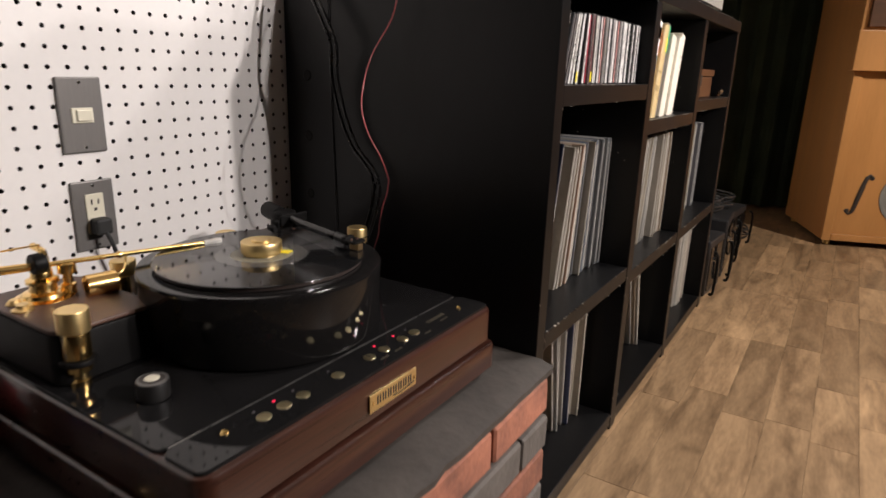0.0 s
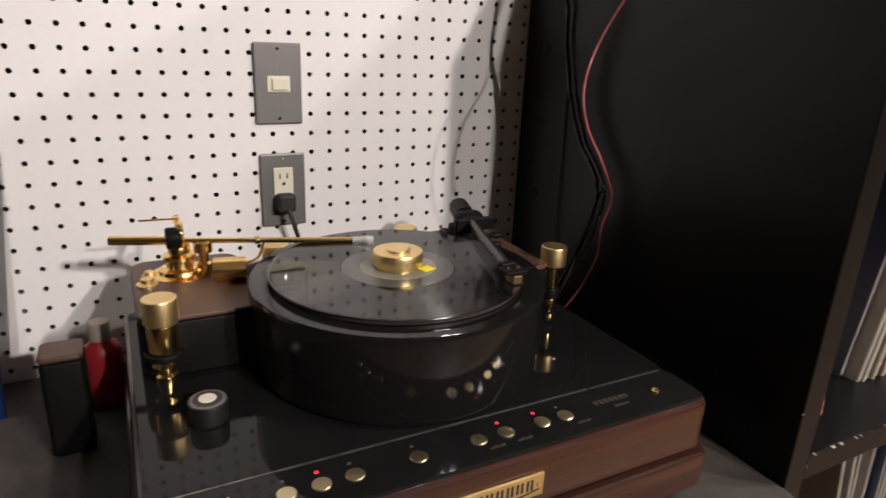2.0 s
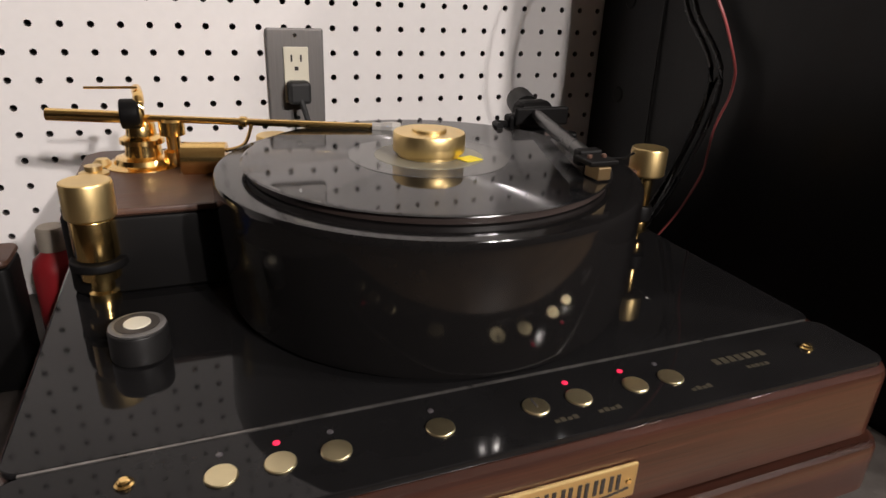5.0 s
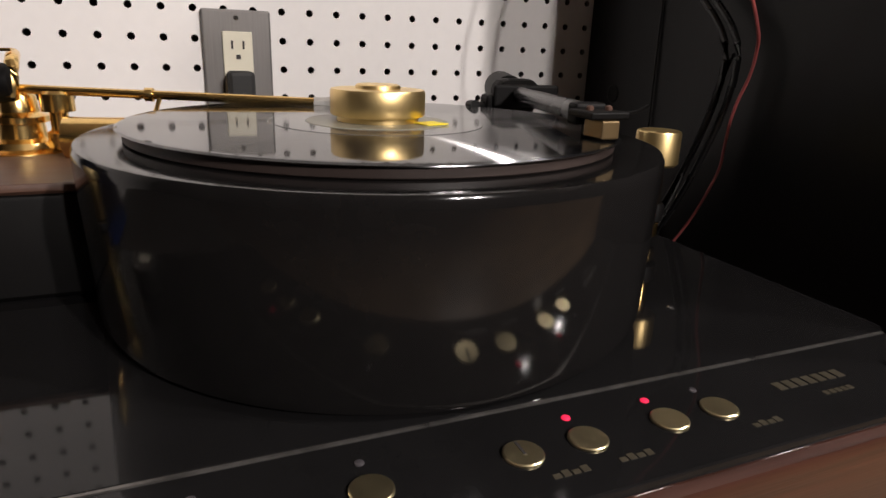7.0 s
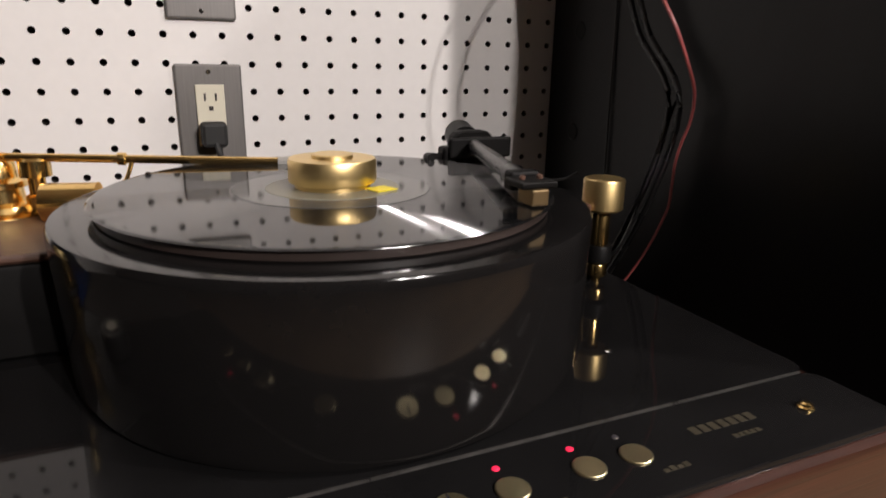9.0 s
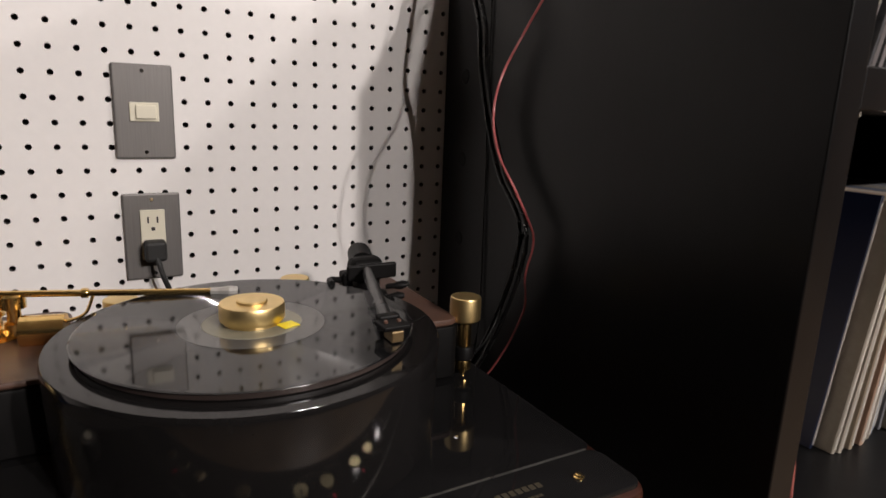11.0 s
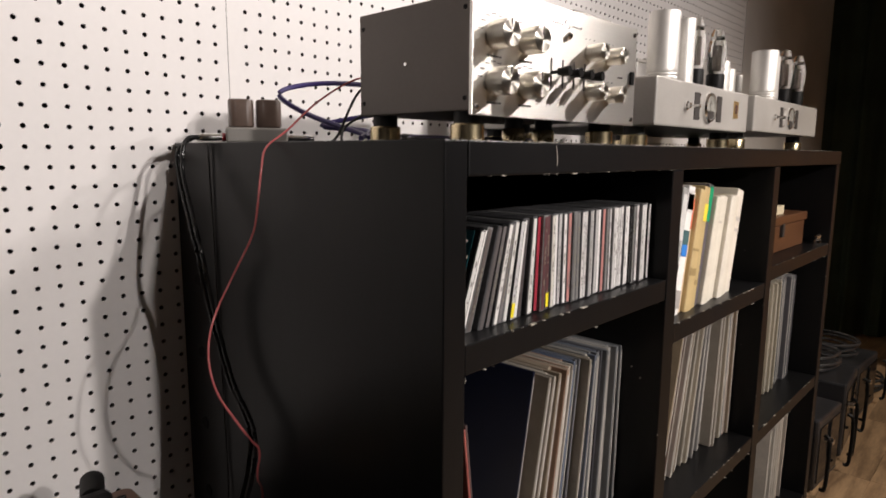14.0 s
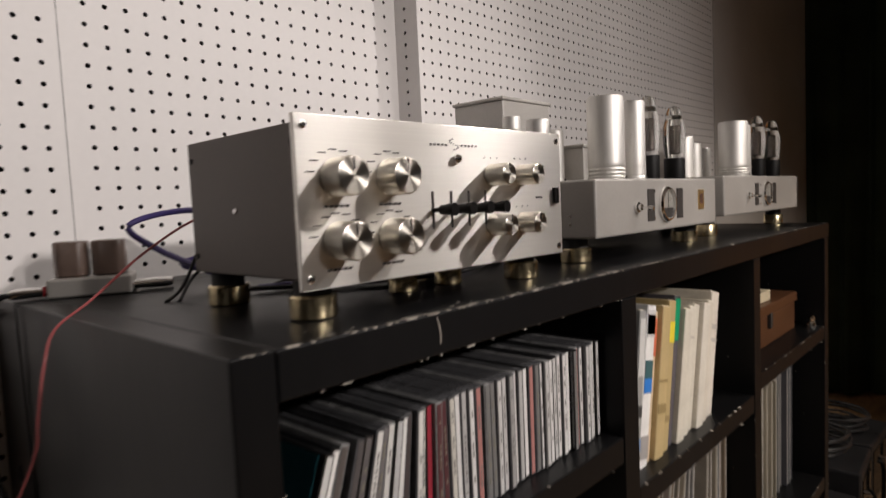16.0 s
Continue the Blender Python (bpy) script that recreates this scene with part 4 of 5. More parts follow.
def wall_plate(name, x0, x1, z0, z1, outlet):
    wp = hub(name, "grey metal wall plate with ivory outlet and black plug" if outlet else "grey metal wall plate with ivory toggle switch", "outlet" if outlet else "switch")
    part("cover", box(x0, x1, WALL - 0.006, WALL - 0.0003, z0, z1, 0.0022), PLATE, wp, "brushed grey metal cover")
    xc = (x0 + x1) / 2
    h = z1 - z0
    for z in (z0 + 0.07 * h, z1 - 0.07 * h):
        part("cover_screw", lathe([(0.0028, 0), (0.0022, 0.001)], 12, (xc, WALL - 0.006, z), None, FACE), CHROME, wp)
    if outlet:
        ins = part("socket", box(xc - 0.0145, xc + 0.0145, WALL - 0.0085, WALL - 0.0055, z0 + 0.235 * h, z1 - 0.185 * h, 0.001), IVORY, wp, "ivory double socket")
        zs = z1 - 0.30 * h
        for dx in (-0.0055, 0.0055):
            part("slit", box(xc + dx - 0.001, xc + dx + 0.001, WALL - 0.0092, WALL - 0.0084, zs - 0.004, zs + 0.004), INK, ins)
        part("slit", box(xc - 0.0022, xc + 0.0022, WALL - 0.0092, WALL - 0.0084, zs - 0.014, zs - 0.0095), INK, ins)
        zp = z0 + 0.36 * h
        pl = part("plug", box(xc - 0.013, xc + 0.013, WALL - 0.031, WALL - 0.0087, zp - 0.013, zp + 0.013, 0.004), RUBBER, wp, "black mains plug")
        part("cord", tube(((xc + 0.001, WALL - 0.028, zp - 0.008), (xc + 0.006, WALL - 0.036, zp - 0.03), (xc + 0.016, WALL - 0.03, zp - 0.065), (xc + 0.02, WALL - 0.03, zp - 0.12), (xc + 0.01, WALL - 0.03, zp - 0.20), (xc, WALL - 0.04, TOPZ + 0.005)), 0.0034, 8), RUBBER, pl, smooth=True)
    else:
        zc = (z0 + z1) / 2
        ins = part("switch_body", box(xc - 0.0165, xc + 0.0165, WALL - 0.0082, WALL - 0.0055, zc - 0.0115, zc + 0.0115, 0.001), IVORY, wp, "ivory switch body")
        part("rocker", box(xc - 0.010, xc + 0.0135, WALL - 0.0115, WALL - 0.0083, zc - 0.0085, zc + 0.0085, 0.0015), IVORY, ins)


wall_plate("outlet", 0.8065, 0.8735, 0.7030, 0.8145, True)
wall_plate("light_switch", 0.8045, 0.8725, 0.8585, 0.9725, False)

# ---- discs, books and records in the shelf ----
rs = random.Random(11)


def leaning(ob, x, y, z, lean, rz=0):
    """Stands a thing on its lower edge at x, tipped by lean degrees towards +x."""
    ob.matrix_basis = Matrix.Translation((x, y, z)) @ Matrix.Rotation(radians(rz), 4, "Z") @ Matrix.Rotation(radians(lean), 4, "Y")


PAPERS = {}


def paper(colour, gloss=0.45):
    key = tuple(round(c, 2) for c in colour)
    if key not in PAPERS:
        PAPERS[key] = mat("printed_card", colour, gloss, vary=0.16, scale=25, fine=160, bump=0.00008)
    return PAPERS[key]


def disc_case(colour, thick, bars, mark):
    bm = bmesh.new()
    d = hub("compact_disc_case", "clear jewel case with a printed spine on the shelf", "CD", group="discs on the shelf")
    part("case", box(0, thick - 0.0003, 0, 0.142, 0, 0.124, 0.0006, 1), rs.choice((CASEEDGE, CASEEDGE, CASELIGHT, CASEDARK)), d)
    sp = part("spine_card", box(0.0018, thick - 0.0024, -0.0006, 0.0004, 0.002, 0.122), paper(colour), d, "printed paper spine")
    if bars:
        z = 0.02
        while z < 0.105:
            h = rs.uniform(0.002, 0.008)
            if rs.random() < 0.45:
                box(0.0040, thick - 0.0044, -0.0011, -0.0006, z, z + h, bm=bm)
            z += h + 0.002
        stuff(part("spine_print", bm, bars, sp))
    if mark:
        part("spine_tab", box(0.0018, thick - 0.0024, -0.0013, -0.0006, 0.004, 0.022), mark, sp, "yellow tab")
    return d


SPINEINK = mat("grey_spine_print", (0.22, 0.21, 0.20), 0.5)
CASEEDGE = mat("smoky_case_plastic", (0.10, 0.10, 0.105), 0.12, vary=0.3, scale=60, rvary=0.05, spec=0.6)
CASELIGHT = mat("clear_case_edge", (0.20, 0.20, 0.198), 0.1, vary=0.4, scale=70, rvary=0.06, spec=0.7)
CASEDARK = mat("black_case_tray", (0.02, 0.02, 0.021), 0.1, vary=0.3, scale=60, rvary=0.05, spec=0.7)
x = 1.312
SPINES = [(.62, .62, .6), (.78, .77, .74), (.10, .085, .08), (.09, .08, .08), (.12, .11, .11), (.7, .69, .66), (.16, .15, .15), (.66, .65, .62), (.5, .5, .5), (.7, .7, .68), (.06, .05, .05),
          (.68, .67, .64), (.72, .70, .62), (.34, .03, .05), (.10, .035, .04), (.09, .03, .035), (.58, .56, .5)]
for i in range(45):
    lean = 19 - i * 0.75 if i < 4 else (15 - (i - 4) * 1.3 if i < 11 else max(0, 5 - (i - 11) * 1.2))
    t = 0.0099 if rs.random() < 0.9 else 0.0072
    if i < len(SPINES):
        c = SPINES[i]
    else:
        g = rs.choice((0.72, 0.66, 0.55, 0.60, 0.35, 0.70, 0.18, 0.46))
        c = (g, g * 0.985, g * 0.96) if rs.random() < 0.92 else (0.45, 0.2, 0.18)
    mk = YELLOW if i in (8, 15) else None
    dc = disc_case(c, t, (SPINEINK if sum(c) > 0.6 else LABELGREY) if rs.random() < 0.6 else None, mk)
    if i == 0:
        tagged(dc, "leaning clear jewel case with a teal cover face", "CD")
        part("front_card", box(-0.0007, -0.0001, 0.008, 0.138, 0.003, 0.121), paper((0.02, 0.09, 0.11), 0.2), dc, "dark teal cover card")
    leaning(dc, x, 0.728 + rs.uniform(-0.002, 0.004), 0.9806, lean + rs.uniform(-0.5, 0.5) * (0 if i in (0, 3, 11) else 1), rs.uniform(-0.6, 0.6))
    x += t / math.cos(radians(lean)) + (0.0002 if rs.random() < 0.85 else 0.0014)
    if i in (2, 4, 10):
        x += 0.006
    if x > 1.779:
        break


def book(thick, tall, deep, cover, pages, marks, label):
    b = hub("book", label, "book", group="books on the shelf")
    part("cover", box(0, thick, 0, deep, 0, tall, 0.0012, 1), paper(cover), b)
    if pages:
        part("page_block", box(0.0012, thick - 0.0012, 0.004, deep + 0.0006, 0.004, tall + 0.0008), paper((0.62, 0.55, 0.40)), b)
    for z0, z1, c in marks:
        part("spine_mark", box(0.0012, thick - 0.0012, -0.0007, 0.0004, z0 * tall, z1 * tall), paper(c), b)
    return b


BOOKS = [
    (0.012, 0.232, (0.30, 0.30, 0.29), [(0.60, 0.95, (0.6, 0.6, 0.58)), (0.35, 0.42, (0.05, 0.05, 0.05)), (0.15, 0.22, (0.2, 0.3, 0.5))], 9, "grey magazine with a pale spine"),
    (0.017, 0.236, (0.80, 0.79, 0.77), [(0.80, 0.97, (0.62, 0.61, 0.6)), (0.82, 0.94, (0.04, 0.04, 0.04)), (0.55, 0.66, (0.05, 0.12, 0.13)), (0.46, 0.55, (0.03, 0.20, 0.62)), (0.06, 0.20, (0.35, 0.33, 0.32))], 11, "white magazine with blue block on the spine"),
    (0.010, 0.222, (0.70, 0.55, 0.36), [(0.7, 0.95, (0.62, 0.16, 0.08))], 11, "worn orange and cream paperback"),
    (0.018, 0.228, (0.50, 0.38, 0.19), [(0.3, 0.36, (0.3, 0.22, 0.1)), (0.5, 0.52, (0.3, 0.22, 0.1))], 11, "yellowed old paperback book"),
    (0.016, 0.232, (0.46, 0.35, 0.17), [(0.72, 0.86, (0.75, 0.62, 0.05)), (0.2, 0.24, (0.3, 0.22, 0.1))], 11, "yellowed old paperback book"),
    (0.014, 0.236, (0.10, 0.09, 0.10), [(0.70, 0.98, (0.0, 0.27, 0.12))], 12, "dark book with green spine title"),
    (0.017, 0.212, (0.62, 0.58, 0.49), [], 13, "cream paperback on the shelf"),
    (0.016, 0.212, (0.64, 0.60, 0.51), [(0.75, 0.77, (0.5, 0.46, 0.4))], 13, "cream paperback on the shelf"),
    (0.015, 0.211, (0.61, 0.57, 0.48), [], 13, "cream paperback on the shelf"),
    (0.017, 0.210, (0.64, 0.60, 0.52), [], 13, "cream paperback on the shelf"),
    (0.016, 0.210, (0.62, 0.57, 0.48), [], 13, "cream paperback on the shelf"),
    (0.022, 0.222, (0.65, 0.60, 0.52), [(0.70, 0.74, (0.45, 0.42, 0.38)), (0.60, 0.63, (0.45, 0.42, 0.38))], 13, "large cream paperback on the shelf"),
]
x = 1.858
for i, (t, h, c, marks, lean, lab) in enumerate(BOOKS):
    t *= 1.60
    leaning(book(t, h, 0.16, c, i != 1, marks, lab), x, 0.722 + 0.004 * (i % 3), 0.8976, lean)
    x += t / math.cos(radians(lean)) + 0.0006 + (0.006 if i == 0 else 0)


def sleeve(thick, colour, label, size=0.315):
    s = part("record_sleeve", box(0, thick, 0, size, 0, size, min(0.0009, thick * 0.3), 1), paper(colour, 0.4))
    if thick > 0.004:
        part("inner_sleeve", box(thick * 0.3, thick * 0.62, -0.0012, 0.01, 0.006, size - 0.008), paper((0.55, 0.53, 0.49)), s)
    tagged(s, label, "record sleeve", group="record sleeves on the shelf")
    return s


def row(x, z, count, lean, y, tones, seed, sizes=(0.0034, 0.0062), size=0.308, dlean=0.0):
    r = random.Random(seed)
    for i in range(count):
        t = r.uniform(*sizes) * (0.88 if 1.85 < x < 2.32 else 0.94)
        c = r.choice(tones)
        k = r.uniform(0.85, 1.12)
        c = tuple(min(0.85, v * k) for v in c)
        le = lean + dlean * i
        word = "cream" if c[0] > 0.5 and c[2] < c[0] * 0.9 else ("pale grey" if c[0] > 0.35 else ("blue" if c[2] > c[0] * 1.3 else "dark"))
        s = sleeve(t, c, word + " cardboard record sleeve standing in the shelf", size)
        leaning(s, x, y + r.uniform(-0.016, 0.022), z + 0.0006, le + r.uniform(-0.5, 0.5), r.uniform(-0.5, 0.5))
        x += t / math.cos(radians(le)) + (0.0003 if r.random() < 0.8 else 0.003)
    return x


CREAM = [(.40, .36, .29), (.46, .42, .36), (.34, .28, .21), (.28, .25, .21), (.40, .27, .20)]
GREYS = [(.32, .31, .30), (.26, .25, .24), (.38, .37, .35), (.20, .21, .22), (.15, .18, .24), (.08, .08, .09), (.42, .39, .34)]
x = row(1.390, 0.546, 4, -7, 0.75, [(.42, .12, .10), (.45, .40, .33), (.08, .06, .06)], 2, (0.003, 0.004))
# blue taken down to hold the upright's shadow on this sleeve
bl = sleeve(0.005, (0.005, 0.009, 0.032), "blue record sleeve, darkened for shade, at the front of the leaning stack")
leaning(bl, 1.512, 0.800, 0.5466, 11.5, 3)
x = row(1.519, 0.546, 16, 11, 0.788, CREAM, 3, (0.004, 0.0075), dlean=-0.2)
x = row(x + 0.002, 0.546, 9, 8, 0.785, [(.11, .14, .20), (.36, .34, .30), (.14, .14, .15), (.30, .27, .22), (.20, .22, .24)], 4, dlean=-0.2)
x = row(x + 0.002, 0.546, 22, 6, 0.785, GREYS, 5, (0.004, 0.0075), dlean=-0.25)
x = row(1.624, FL + 0.048, 8, -10, 0.80, CREAM + GREYS, 6, (0.003, 0.006), dlean=0.8)
x = row(x + 0.006, FL + 0.048, 5, -3, 0.79, [(.04, .055, .13), (.42, .42, .40), (.08, .08, .08)], 7)
x = row(x + 0.003, FL + 0.048, 12, 0, 0.785, CREAM, 8)
x = row(1.969, 0.528, 5, 13, 0.772, [(.22, .05, .03), (.46, .36, .24), (.10, .06, .045)], 9, (0.005, 0.008))
x = row(x + 0.004, 0.528, 15, 13, 0.775, GREYS + CREAM, 10, (0.004, 0.008), dlean=-0.2)
x = row(x + 0.010, 0.528, 14, 8, 0.77, GREYS, 12, (0.004, 0.0085), dlean=-0.25)
x = row(x + 0.004, 0.528, 20, 4, 0.765, GREYS + CREAM, 13, (0.004, 0.008), dlean=-0.15)
x = row(2.261, FL + 0.048, 9, -18, 0.785, CREAM + [(.48, .46, .42)], 14, (0.003, 0.005), dlean=0.5)
x = row(2.51, 0.528, 40, 1.0, 0.775, [(.42, .38, .30), (.46, .42, .36), (.32, .29, .22)], 15)
x = row(x + 0.002, 0.528, 22, 1.0, 0.775, GREYS, 16)
x = row(2.71, FL + 0.048, 14, 2, 0.765, [(.46, .44, .40), (.52, .48, .42)], 17)
x = row(x + 0.004, FL + 0.048, 4, 3, 0.765, [(.45, .31, .03), (.08, .08, .08)], 18)
x = row(x + 0.006, FL + 0.048, 10, 3, 0.765, [(.45, .41, .36), (.36, .32, .28)], 19)

# wooden box with odds and ends
bx = hub("wooden_box", "dark brown wooden box with a lid on the shelf", "box")
part("body", box(2.47, 2.845, 0.755, 0.98, 0.9305, 1.000, 0.003), BROWNBOX, bx)
part("lid", box(2.465, 2.85, 0.75, 0.985, 1.001, 1.025, 0.004), BROWNBOX, bx, "dark brown wooden lid")
part("latch", box(2.61, 2.626, 0.747, 0.7555, 0.970, 1.005, 0.001), INK, bx)
ct = part("paper_carton", box(2.53, 2.69, 0.77, 0.86, 1.0252, 1.049, 0.002), paper((0.62, 0.54, 0.38)))
tagged(ct, "small cream paper carton on the wooden box", "carton")
gb = part("glass_ball", lathe([(0.001, 1.0405), (0.008, 1.042), (0.012, 1.05), (0.010, 1.058), (0.003, 1.062)], 20, (2.59, 0.80, 0.009)), CHROME, smooth=True)
tagged(gb, "small shiny ball on the carton", "ornament")
for xx in (2.868, 2.889):
    k = part("metal_knob", lathe([(0.010, 0.9305), (0.010, 0.940), (0.006, 0.945), (0.008, 0.953), (0.004, 0.957)], 18, (xx, 0.725, 0)), CHROME, smooth=True)
    tagged(k, "small chrome knob lying on the shelf board", "knob")

# ---- things beside the turntable ----
pb = part("pump_box", slab(0.518, 0.562, 1.082, 1.128, TOPZ + 0.002, 0.634, 0.007, 0.003), MATTE, smooth=True)
tagged(pb, "tall black box standing on the brick counter", "box")
part("lid", slab(0.5175, 0.5625, 1.0815, 1.1285, 0.6345, 0.642, 0.008, 0.003), LEATHER, pb, "worn brown-black lid", smooth=True)
rb = part("red_bottle", lathe([(0.0205, TOPZ + 0.002), (0.0230, TOPZ + 0.006), (0.0230, 0.588), (0.0205, 0.599), (0.0130, 0.606), (0.0120, 0.609)], 32, (0.576, 1.188, 0)), REDPL, smooth=True)
tagged(rb, "red plastic bottle with a beige cap on the counter", "bottle")
part("bottle_cap", lathe([(0.0135, 0.6095), (0.0135, 0.630), (0.0115, 0.633)], 28, (0.576, 1.188, 0)), GREYCAP, rb, "beige ribbed cap", smooth=True)
slv = hub("leaning_sleeve", "navy printed record sleeve in clear plastic leaning on the wall", "record sleeve")
slv.matrix_basis = Matrix.Translation((0.150, 1.195, TOPZ + 0.003)) @ Matrix.Rotation(radians(-17), 4, "X")
part("card", box(0, 0.312, 0, 0.004, 0, 0.315, 0.0008), NAVY, slv, "navy blue card sleeve")
part("print_band", box(0.002, 0.310, -0.0006, 0.0001, 0.0, 0.045), paper((0.02, 0.10, 0.45), 0.3), slv, "bright blue printed band")
part("print_mark", box(0.255, 0.30, -0.0008, 0.0001, 0.075, 0.082), paper((0.5, 0.18, 0.12)), slv)
for z, w in ((0.118, 0.07), (0.150, 0.04), (0.098, 0.045)):
    arc = [(0.302 - w * (0.5 + 0.5 * math.cos(k * 0.9)), -0.0006, z + 0.007 * math.sin(k * 0.9)) for k in range(5)]
    part("print_mark", tube(arc, 0.0009, 6), paper((0.45, 0.2, 0.16)), slv, "pale orange printed swirl")
part("wrapper", box(-0.01, 0.345, -0.0025, -0.0015, 0, 0.33), glass("thin_film", (1, 1, 1), 0.12, 1.02), slv, "clear plastic wrapper")
br = hub("record_brush", "black handled record brush lying on the counter", "brush")
part("handle", tube(((0.513, 0.957, TOPZ + 0.0175), (0.538, 0.920, TOPZ + 0.018), (0.562, 0.884, TOPZ + 0.0175)), (0.013, 0.0155, 0.016, 0.016), 18), MATTE, br, smooth=True)
part("ferrule", tube(((0.5605, 0.8865, TOPZ + 0.0175), (0.567, 0.8765, TOPZ + 0.0175)), 0.0165, 18, smoothness=3), BRASS, br, "brass ring", smooth=True)

# ---- wooden loudspeaker ----
spk = hub("loudspeaker", "large honey-coloured wooden loudspeaker cabinet with f-shaped cutouts", "loudspeaker", (4.40, 0.330, FL), -70)
spk.matrix_basis = pose(4.40, 0.330, FL, 0, 0, -70) @ Matrix.Scale(0.93, 4)
W, D = 0.85, 0.75
part("cabinet", box(0, W, 0.03, D, 0.035, 1.50, 0.004), ORANGE, spk, "honey wood veneer cabinet")
for x0 in (0.0, W - 0.05):
    part("front_stile", box(x0, x0 + 0.05, 0.0, 0.029, 0.035, 1.03, 0.003), ORANGE, spk)
part("front_rail", box(0.051, W - 0.051, 0.0, 0.029, 0.035, 0.075, 0.003), ORANGE, spk)
part("baffle", box(0.051, W - 0.051, 0.012, 0.029, 0.076, 1.03, 0.001), ORANGE, spk, "honey wood front baffle")
part("upper_ledge", box(-0.025, W + 0.025, -0.035, 0.029, 1.031, 1.25, 0.004), ORANGE, spk, "protruding wooden upper rail")
part("horn_mouth", box(0.03, W - 0.03, 0.005, 0.029, 1.27, 1.45, 0.003), BROWNBOX, spk, "dark recessed horn mouth")
part("top_board", box(-0.02, W + 0.02, -0.02, D + 0.01, 1.501, 1.54, 0.004), ORANGE, spk)
for x0 in (0.10, W - 0.22):
    s = 1 if x0 < 0.4 else -1
    pts = [Vector((x0 + 0.06 + s * dx, 0.0115, z)) for dx, z in ((-0.055, 0.225), (-0.04, 0.205), (-0.02, 0.225), (0.0, 0.32), (0.02, 0.41), (0.04, 0.44), (0.058, 0.42))]
    fh = part("f_hole", tube(pts, (0.006, 0.008, 0.012, 0.014, 0.012, 0.008, 0.006), 8), INK, spk, "black f-shaped cutout", smooth=True)
    for px, pz in ((-0.05, 0.222), (0.052, 0.424)):
        part("eye", lathe([(0.014, 0), (0.013, 0.002)], 16, (x0 + 0.06 + s * px, 0.012, pz), None, FACE), INK, fh)
part("woofer", lathe([(0.17, 0), (0.17, 0.004), (0.155, 0.005), (0.15, 0.001), (0.05, 0.0005)], 48, (0.44, 0.0115, 0.32), None, FACE), GREYFELT, spk, "grey woofer cone", smooth=True)
for x in (0.05, W - 0.05):
    for y in (0.06, D - 0.06):
        part("foot", lathe(drum_profile(0.022, 0, 0.035, 0.002), 20, (x, y, 0)), BRASS, spk, "small metal foot", smooth=True)

# ---- floor clutter past the shelf ----


def unit(x, y, w, d, h, rz, label):
    u = hub("equipment_box", label, "equipment", (x, y, FL), rz, group="black boxes on the floor")
    part("body", box(0, w, 0, d, 0.008, h, 0.008), SMOKE, u)
    part("panel", box(0.02, w - 0.02, -0.003, 0.0005, 0.03, h - 0.03, 0.001), GLOSS, u, "gloss black front panel")
    part("handle", tube(((-0.004, -0.02, 0.03), (-0.008, -0.035, 0.045), (-0.008, -0.036, h * 0.75), (-0.004, -0.02, h * 0.85)), 0.006, 8), MATTE, u, "bent black tube handle", smooth=True)
    part("handle", tube(((w, -0.02, 0.03), (w + 0.006, -0.035, 0.045), (w + 0.006, -0.036, h * 0.75), (w, -0.02, h * 0.85)), 0.006, 8), MATTE, u, "bent black tube handle", smooth=True)
    for fx in (0.03, w - 0.03):
        for fy in (0.03, d - 0.03):
            part("foot", lathe(drum_profile(0.012, 0, 0.008, 0.001), 12, (fx, fy, 0)), RUBBER, u)
    part("dial", lathe([(0.012, 0), (0.012, 0.012), (0.010, 0.014)], 16, (w * 0.5, -0.003, h * 0.6), None, FACE), CHROME, u, "small chrome dial", smooth=True)


SMOKE = mat("scuffed_black_steel", (0.022, 0.022, 0.024), 0.3, vary=0.5, scale=14, bump=0.0003)
unit(3.02, 0.70, 0.24, 0.28, 0.25, -4, "scuffed black equipment box with tube handles")
unit(3.36, 0.69, 0.26, 0.30, 0.28, 3, "scuffed black equipment box with tube handles")
unit(3.75, 0.72, 0.32, 0.28, 0.24, -3, "scuffed black equipment box with tube handles")
rc = random.Random(8)
for nm, (cx, cy, cz), m in (("coiled_cable", (3.50, 0.85, FL + 0.285), SMOKE), ("coiled_cable", (3.90, 0.86, FL + 0.245), SMOKE), ("coiled_cable", (4.25, 0.80, FL + 0.006), RUBBER)):
    pts = [(cx + (0.10 + 0.03 * rc.random()) * math.cos(k * 0.9), cy + (0.09 + 0.03 * rc.random()) * math.sin(k * 0.9), cz + 0.003 * k + 0.004 * rc.random()) for k in range(24)]
    tagged(part(nm, tube(pts, 0.006, 6, smoothness=4), m, smooth=True), "untidy coil of cable on the floor equipment", "cable")

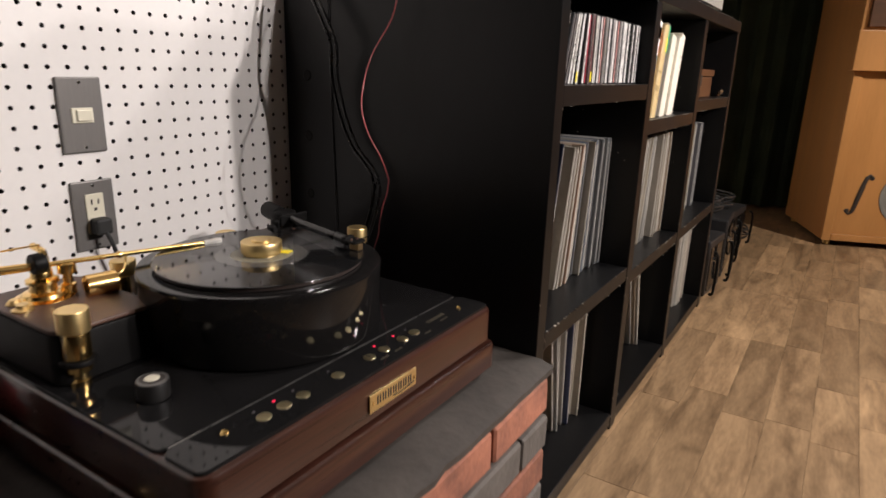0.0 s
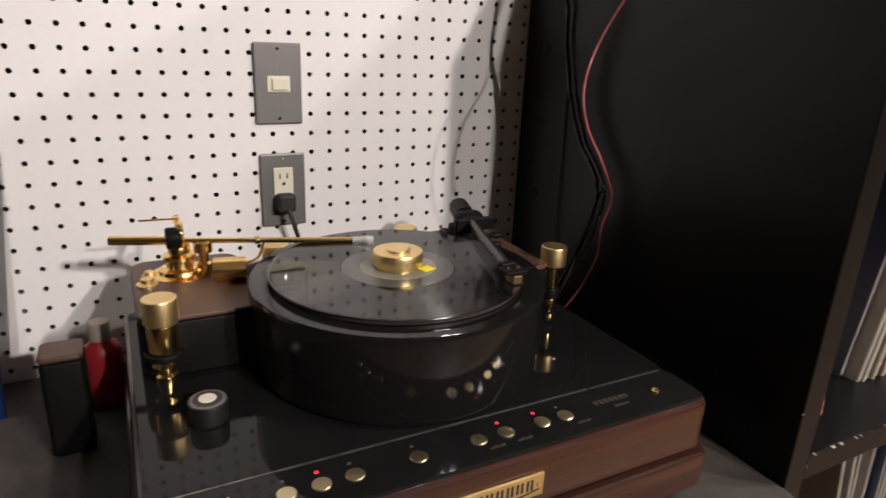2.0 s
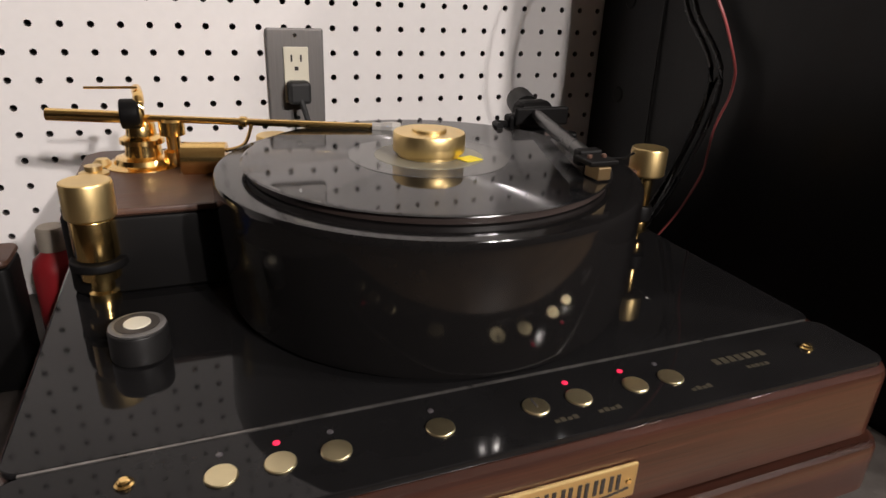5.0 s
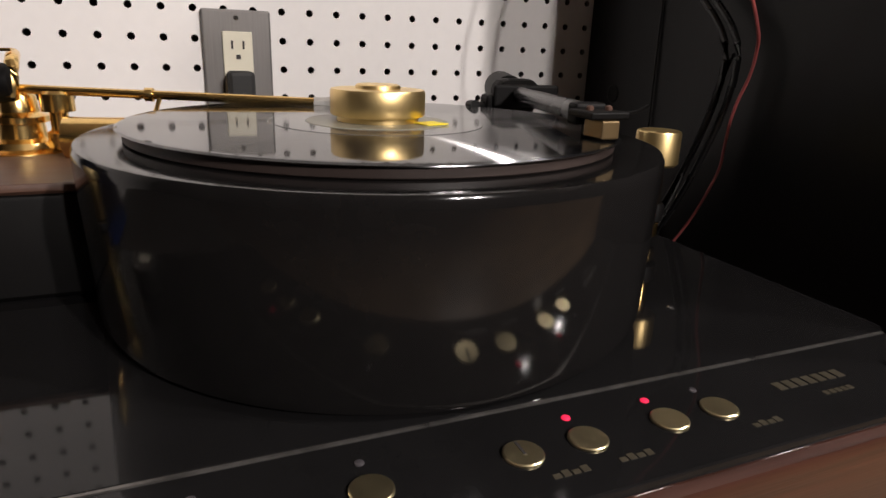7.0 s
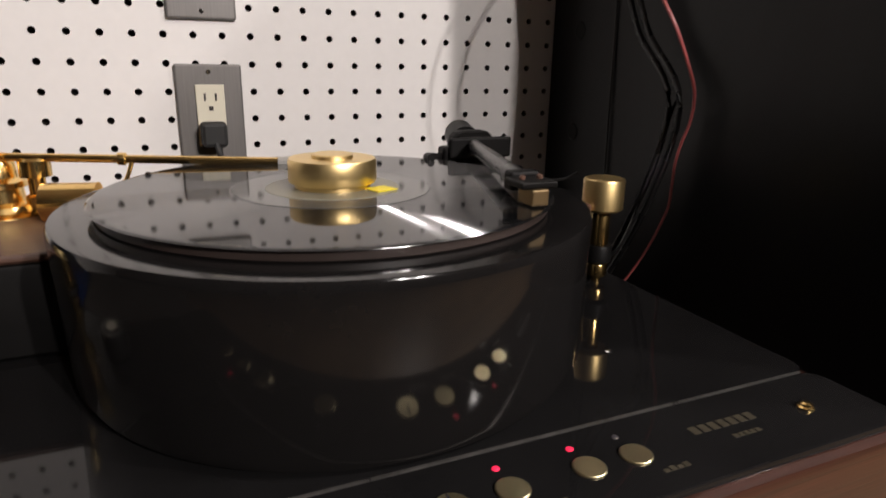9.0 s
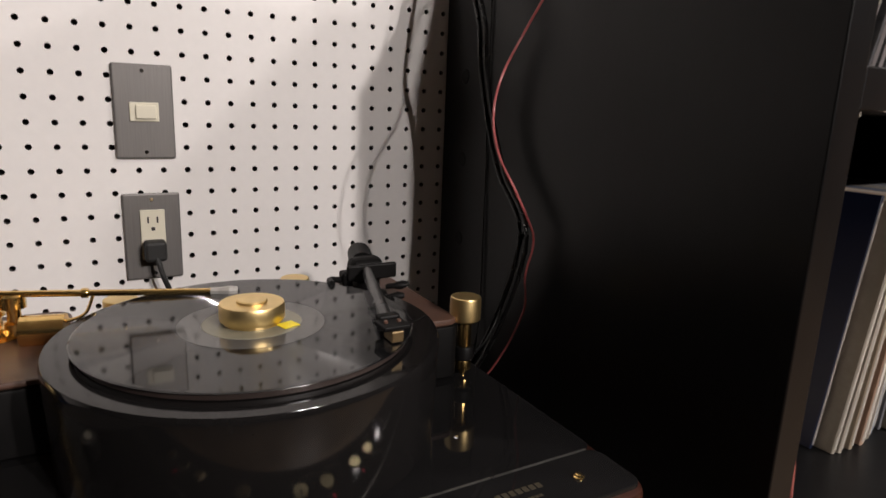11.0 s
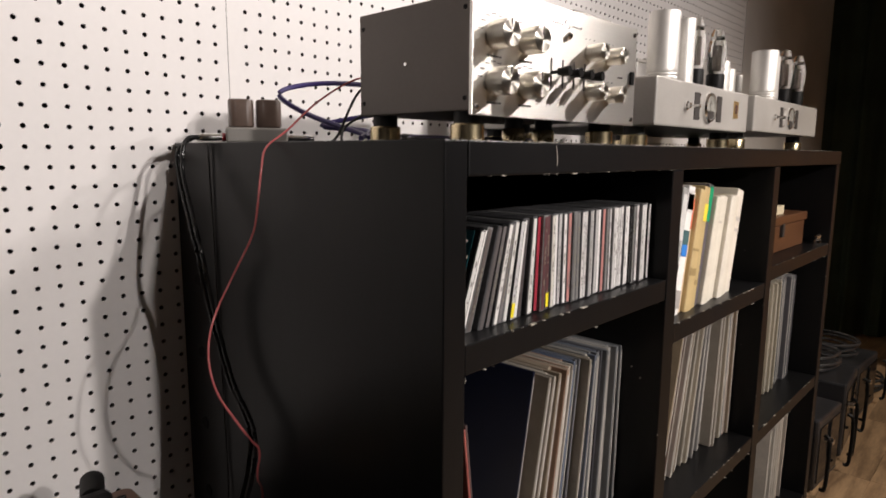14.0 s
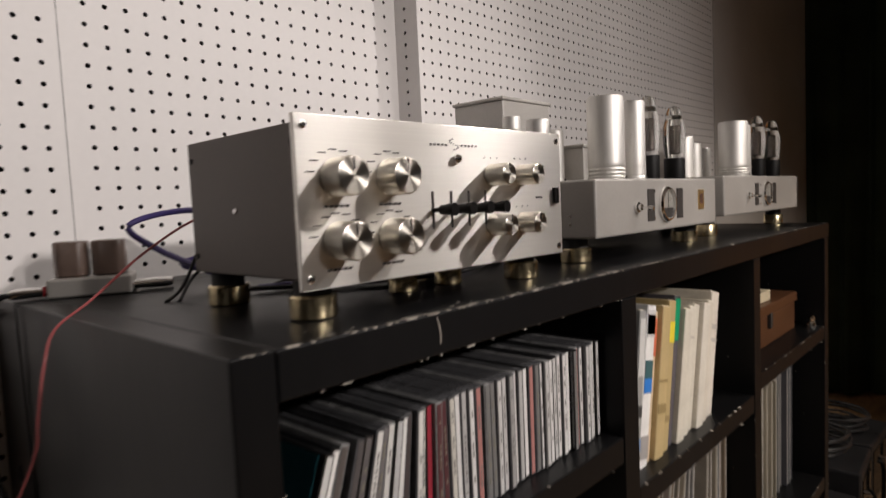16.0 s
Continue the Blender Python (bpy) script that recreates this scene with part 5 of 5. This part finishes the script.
# ---- floor planks ----
rp = random.Random(21)
meshes = []
for L in (0.36, 0.48, 0.60):
    me = bpy.data.meshes.new("plank")
    bm = box(0.0004, L - 0.0004, 0.0003, 0.1097, -0.006, 0.0, 0.0006, 1)
    bm.to_mesh(me)
    bm.free()
    me.materials.append(PLANK)
    meshes.append((L, me))
count = 0
rest = bmesh.new()
yy = -1.62
while yy < WALL:
    x = 0.68 - rp.uniform(0, 0.25)
    box(0.3608, x - 0.0008, yy + 0.0006, yy + 0.1094, FL - 0.006, FL, bm=rest)
    while x < X1:
        L, me = rp.choice(meshes)
        if x + L > 1.3 and -1.2 < yy < 0.80 and x < 5.5 and count < 300:
            p = new("plank", me)
            p.parent = floor
            p.matrix_basis = Matrix.Translation((x, yy, FL))
            count += 1
        elif x < X1 - 0.05:
            box(x + 0.0008, min(x + L, X1) - 0.0008, yy + 0.0006, yy + 0.1094, FL - 0.006, FL, bm=rest)
        x += L
    yy += 0.11
for y0, y1, x0, x1 in ((Y0, -1.62, X0, X1), (-1.62, WALL, X0, 0.36)):
    y = y0
    while y < y1 - 0.02:
        x = x0 - rp.uniform(0, 0.3)
        while x < x1:
            if x + 0.6 > x0:
                box(max(x, x0) + 0.0008, min(x + 0.6, x1) - 0.0008, y + 0.0006, y + 0.1094, FL - 0.006, FL, bm=rest)
            x += 0.6
        y += 0.11
tagged(part("far_plank", rest, PLANK, floor), kind="stuff")

# ---- bricks of the counter front ----
rb2 = random.Random(4)
bmeshes = []
for k in range(5):
    me = bpy.data.meshes.new("brick")
    L = 0.195
    bm = box(0, L, -0.012, 0.006, 0, 0.062, 0.004, 1)
    for v in bm.verts:
        v.co += 0.0035 * Vector(noise.noise_vector(v.co * 30 + Vector((k * 7, 0, 0))))
    bm.to_mesh(me)
    bm.free()
    bmeshes.append(me)
two = []
for me in bmeshes:
    a, b = me.copy(), me.copy()
    a.materials.append(BRICK)
    b.materials.append(BRICKGREY)
    two.append((a, b))
for course in range(7):
    z = TOPZ - 0.022 - 0.064 - course * 0.070
    x = 1.245 - 0.195 - (0.105 if course % 2 else 0.0)
    if course % 2:
        p = new("brick", rb2.choice(two)[1])
        p.parent = counter
        p.matrix_basis = Matrix.LocRotScale((1.148, CF + 0.006, z), None, (0.5, 1, 1))
    while x > -0.6:
        p = new("brick", rb2.choice(two)[1 if rb2.random() < 0.26 else 0])
        p.parent = counter
        p.matrix_basis = pose(x, CF + 0.006 + rb2.uniform(-0.003, 0.004), z + rb2.uniform(-0.002, 0.002), 0, rb2.uniform(-0.6, 0.6), 0)
        x -= 0.206
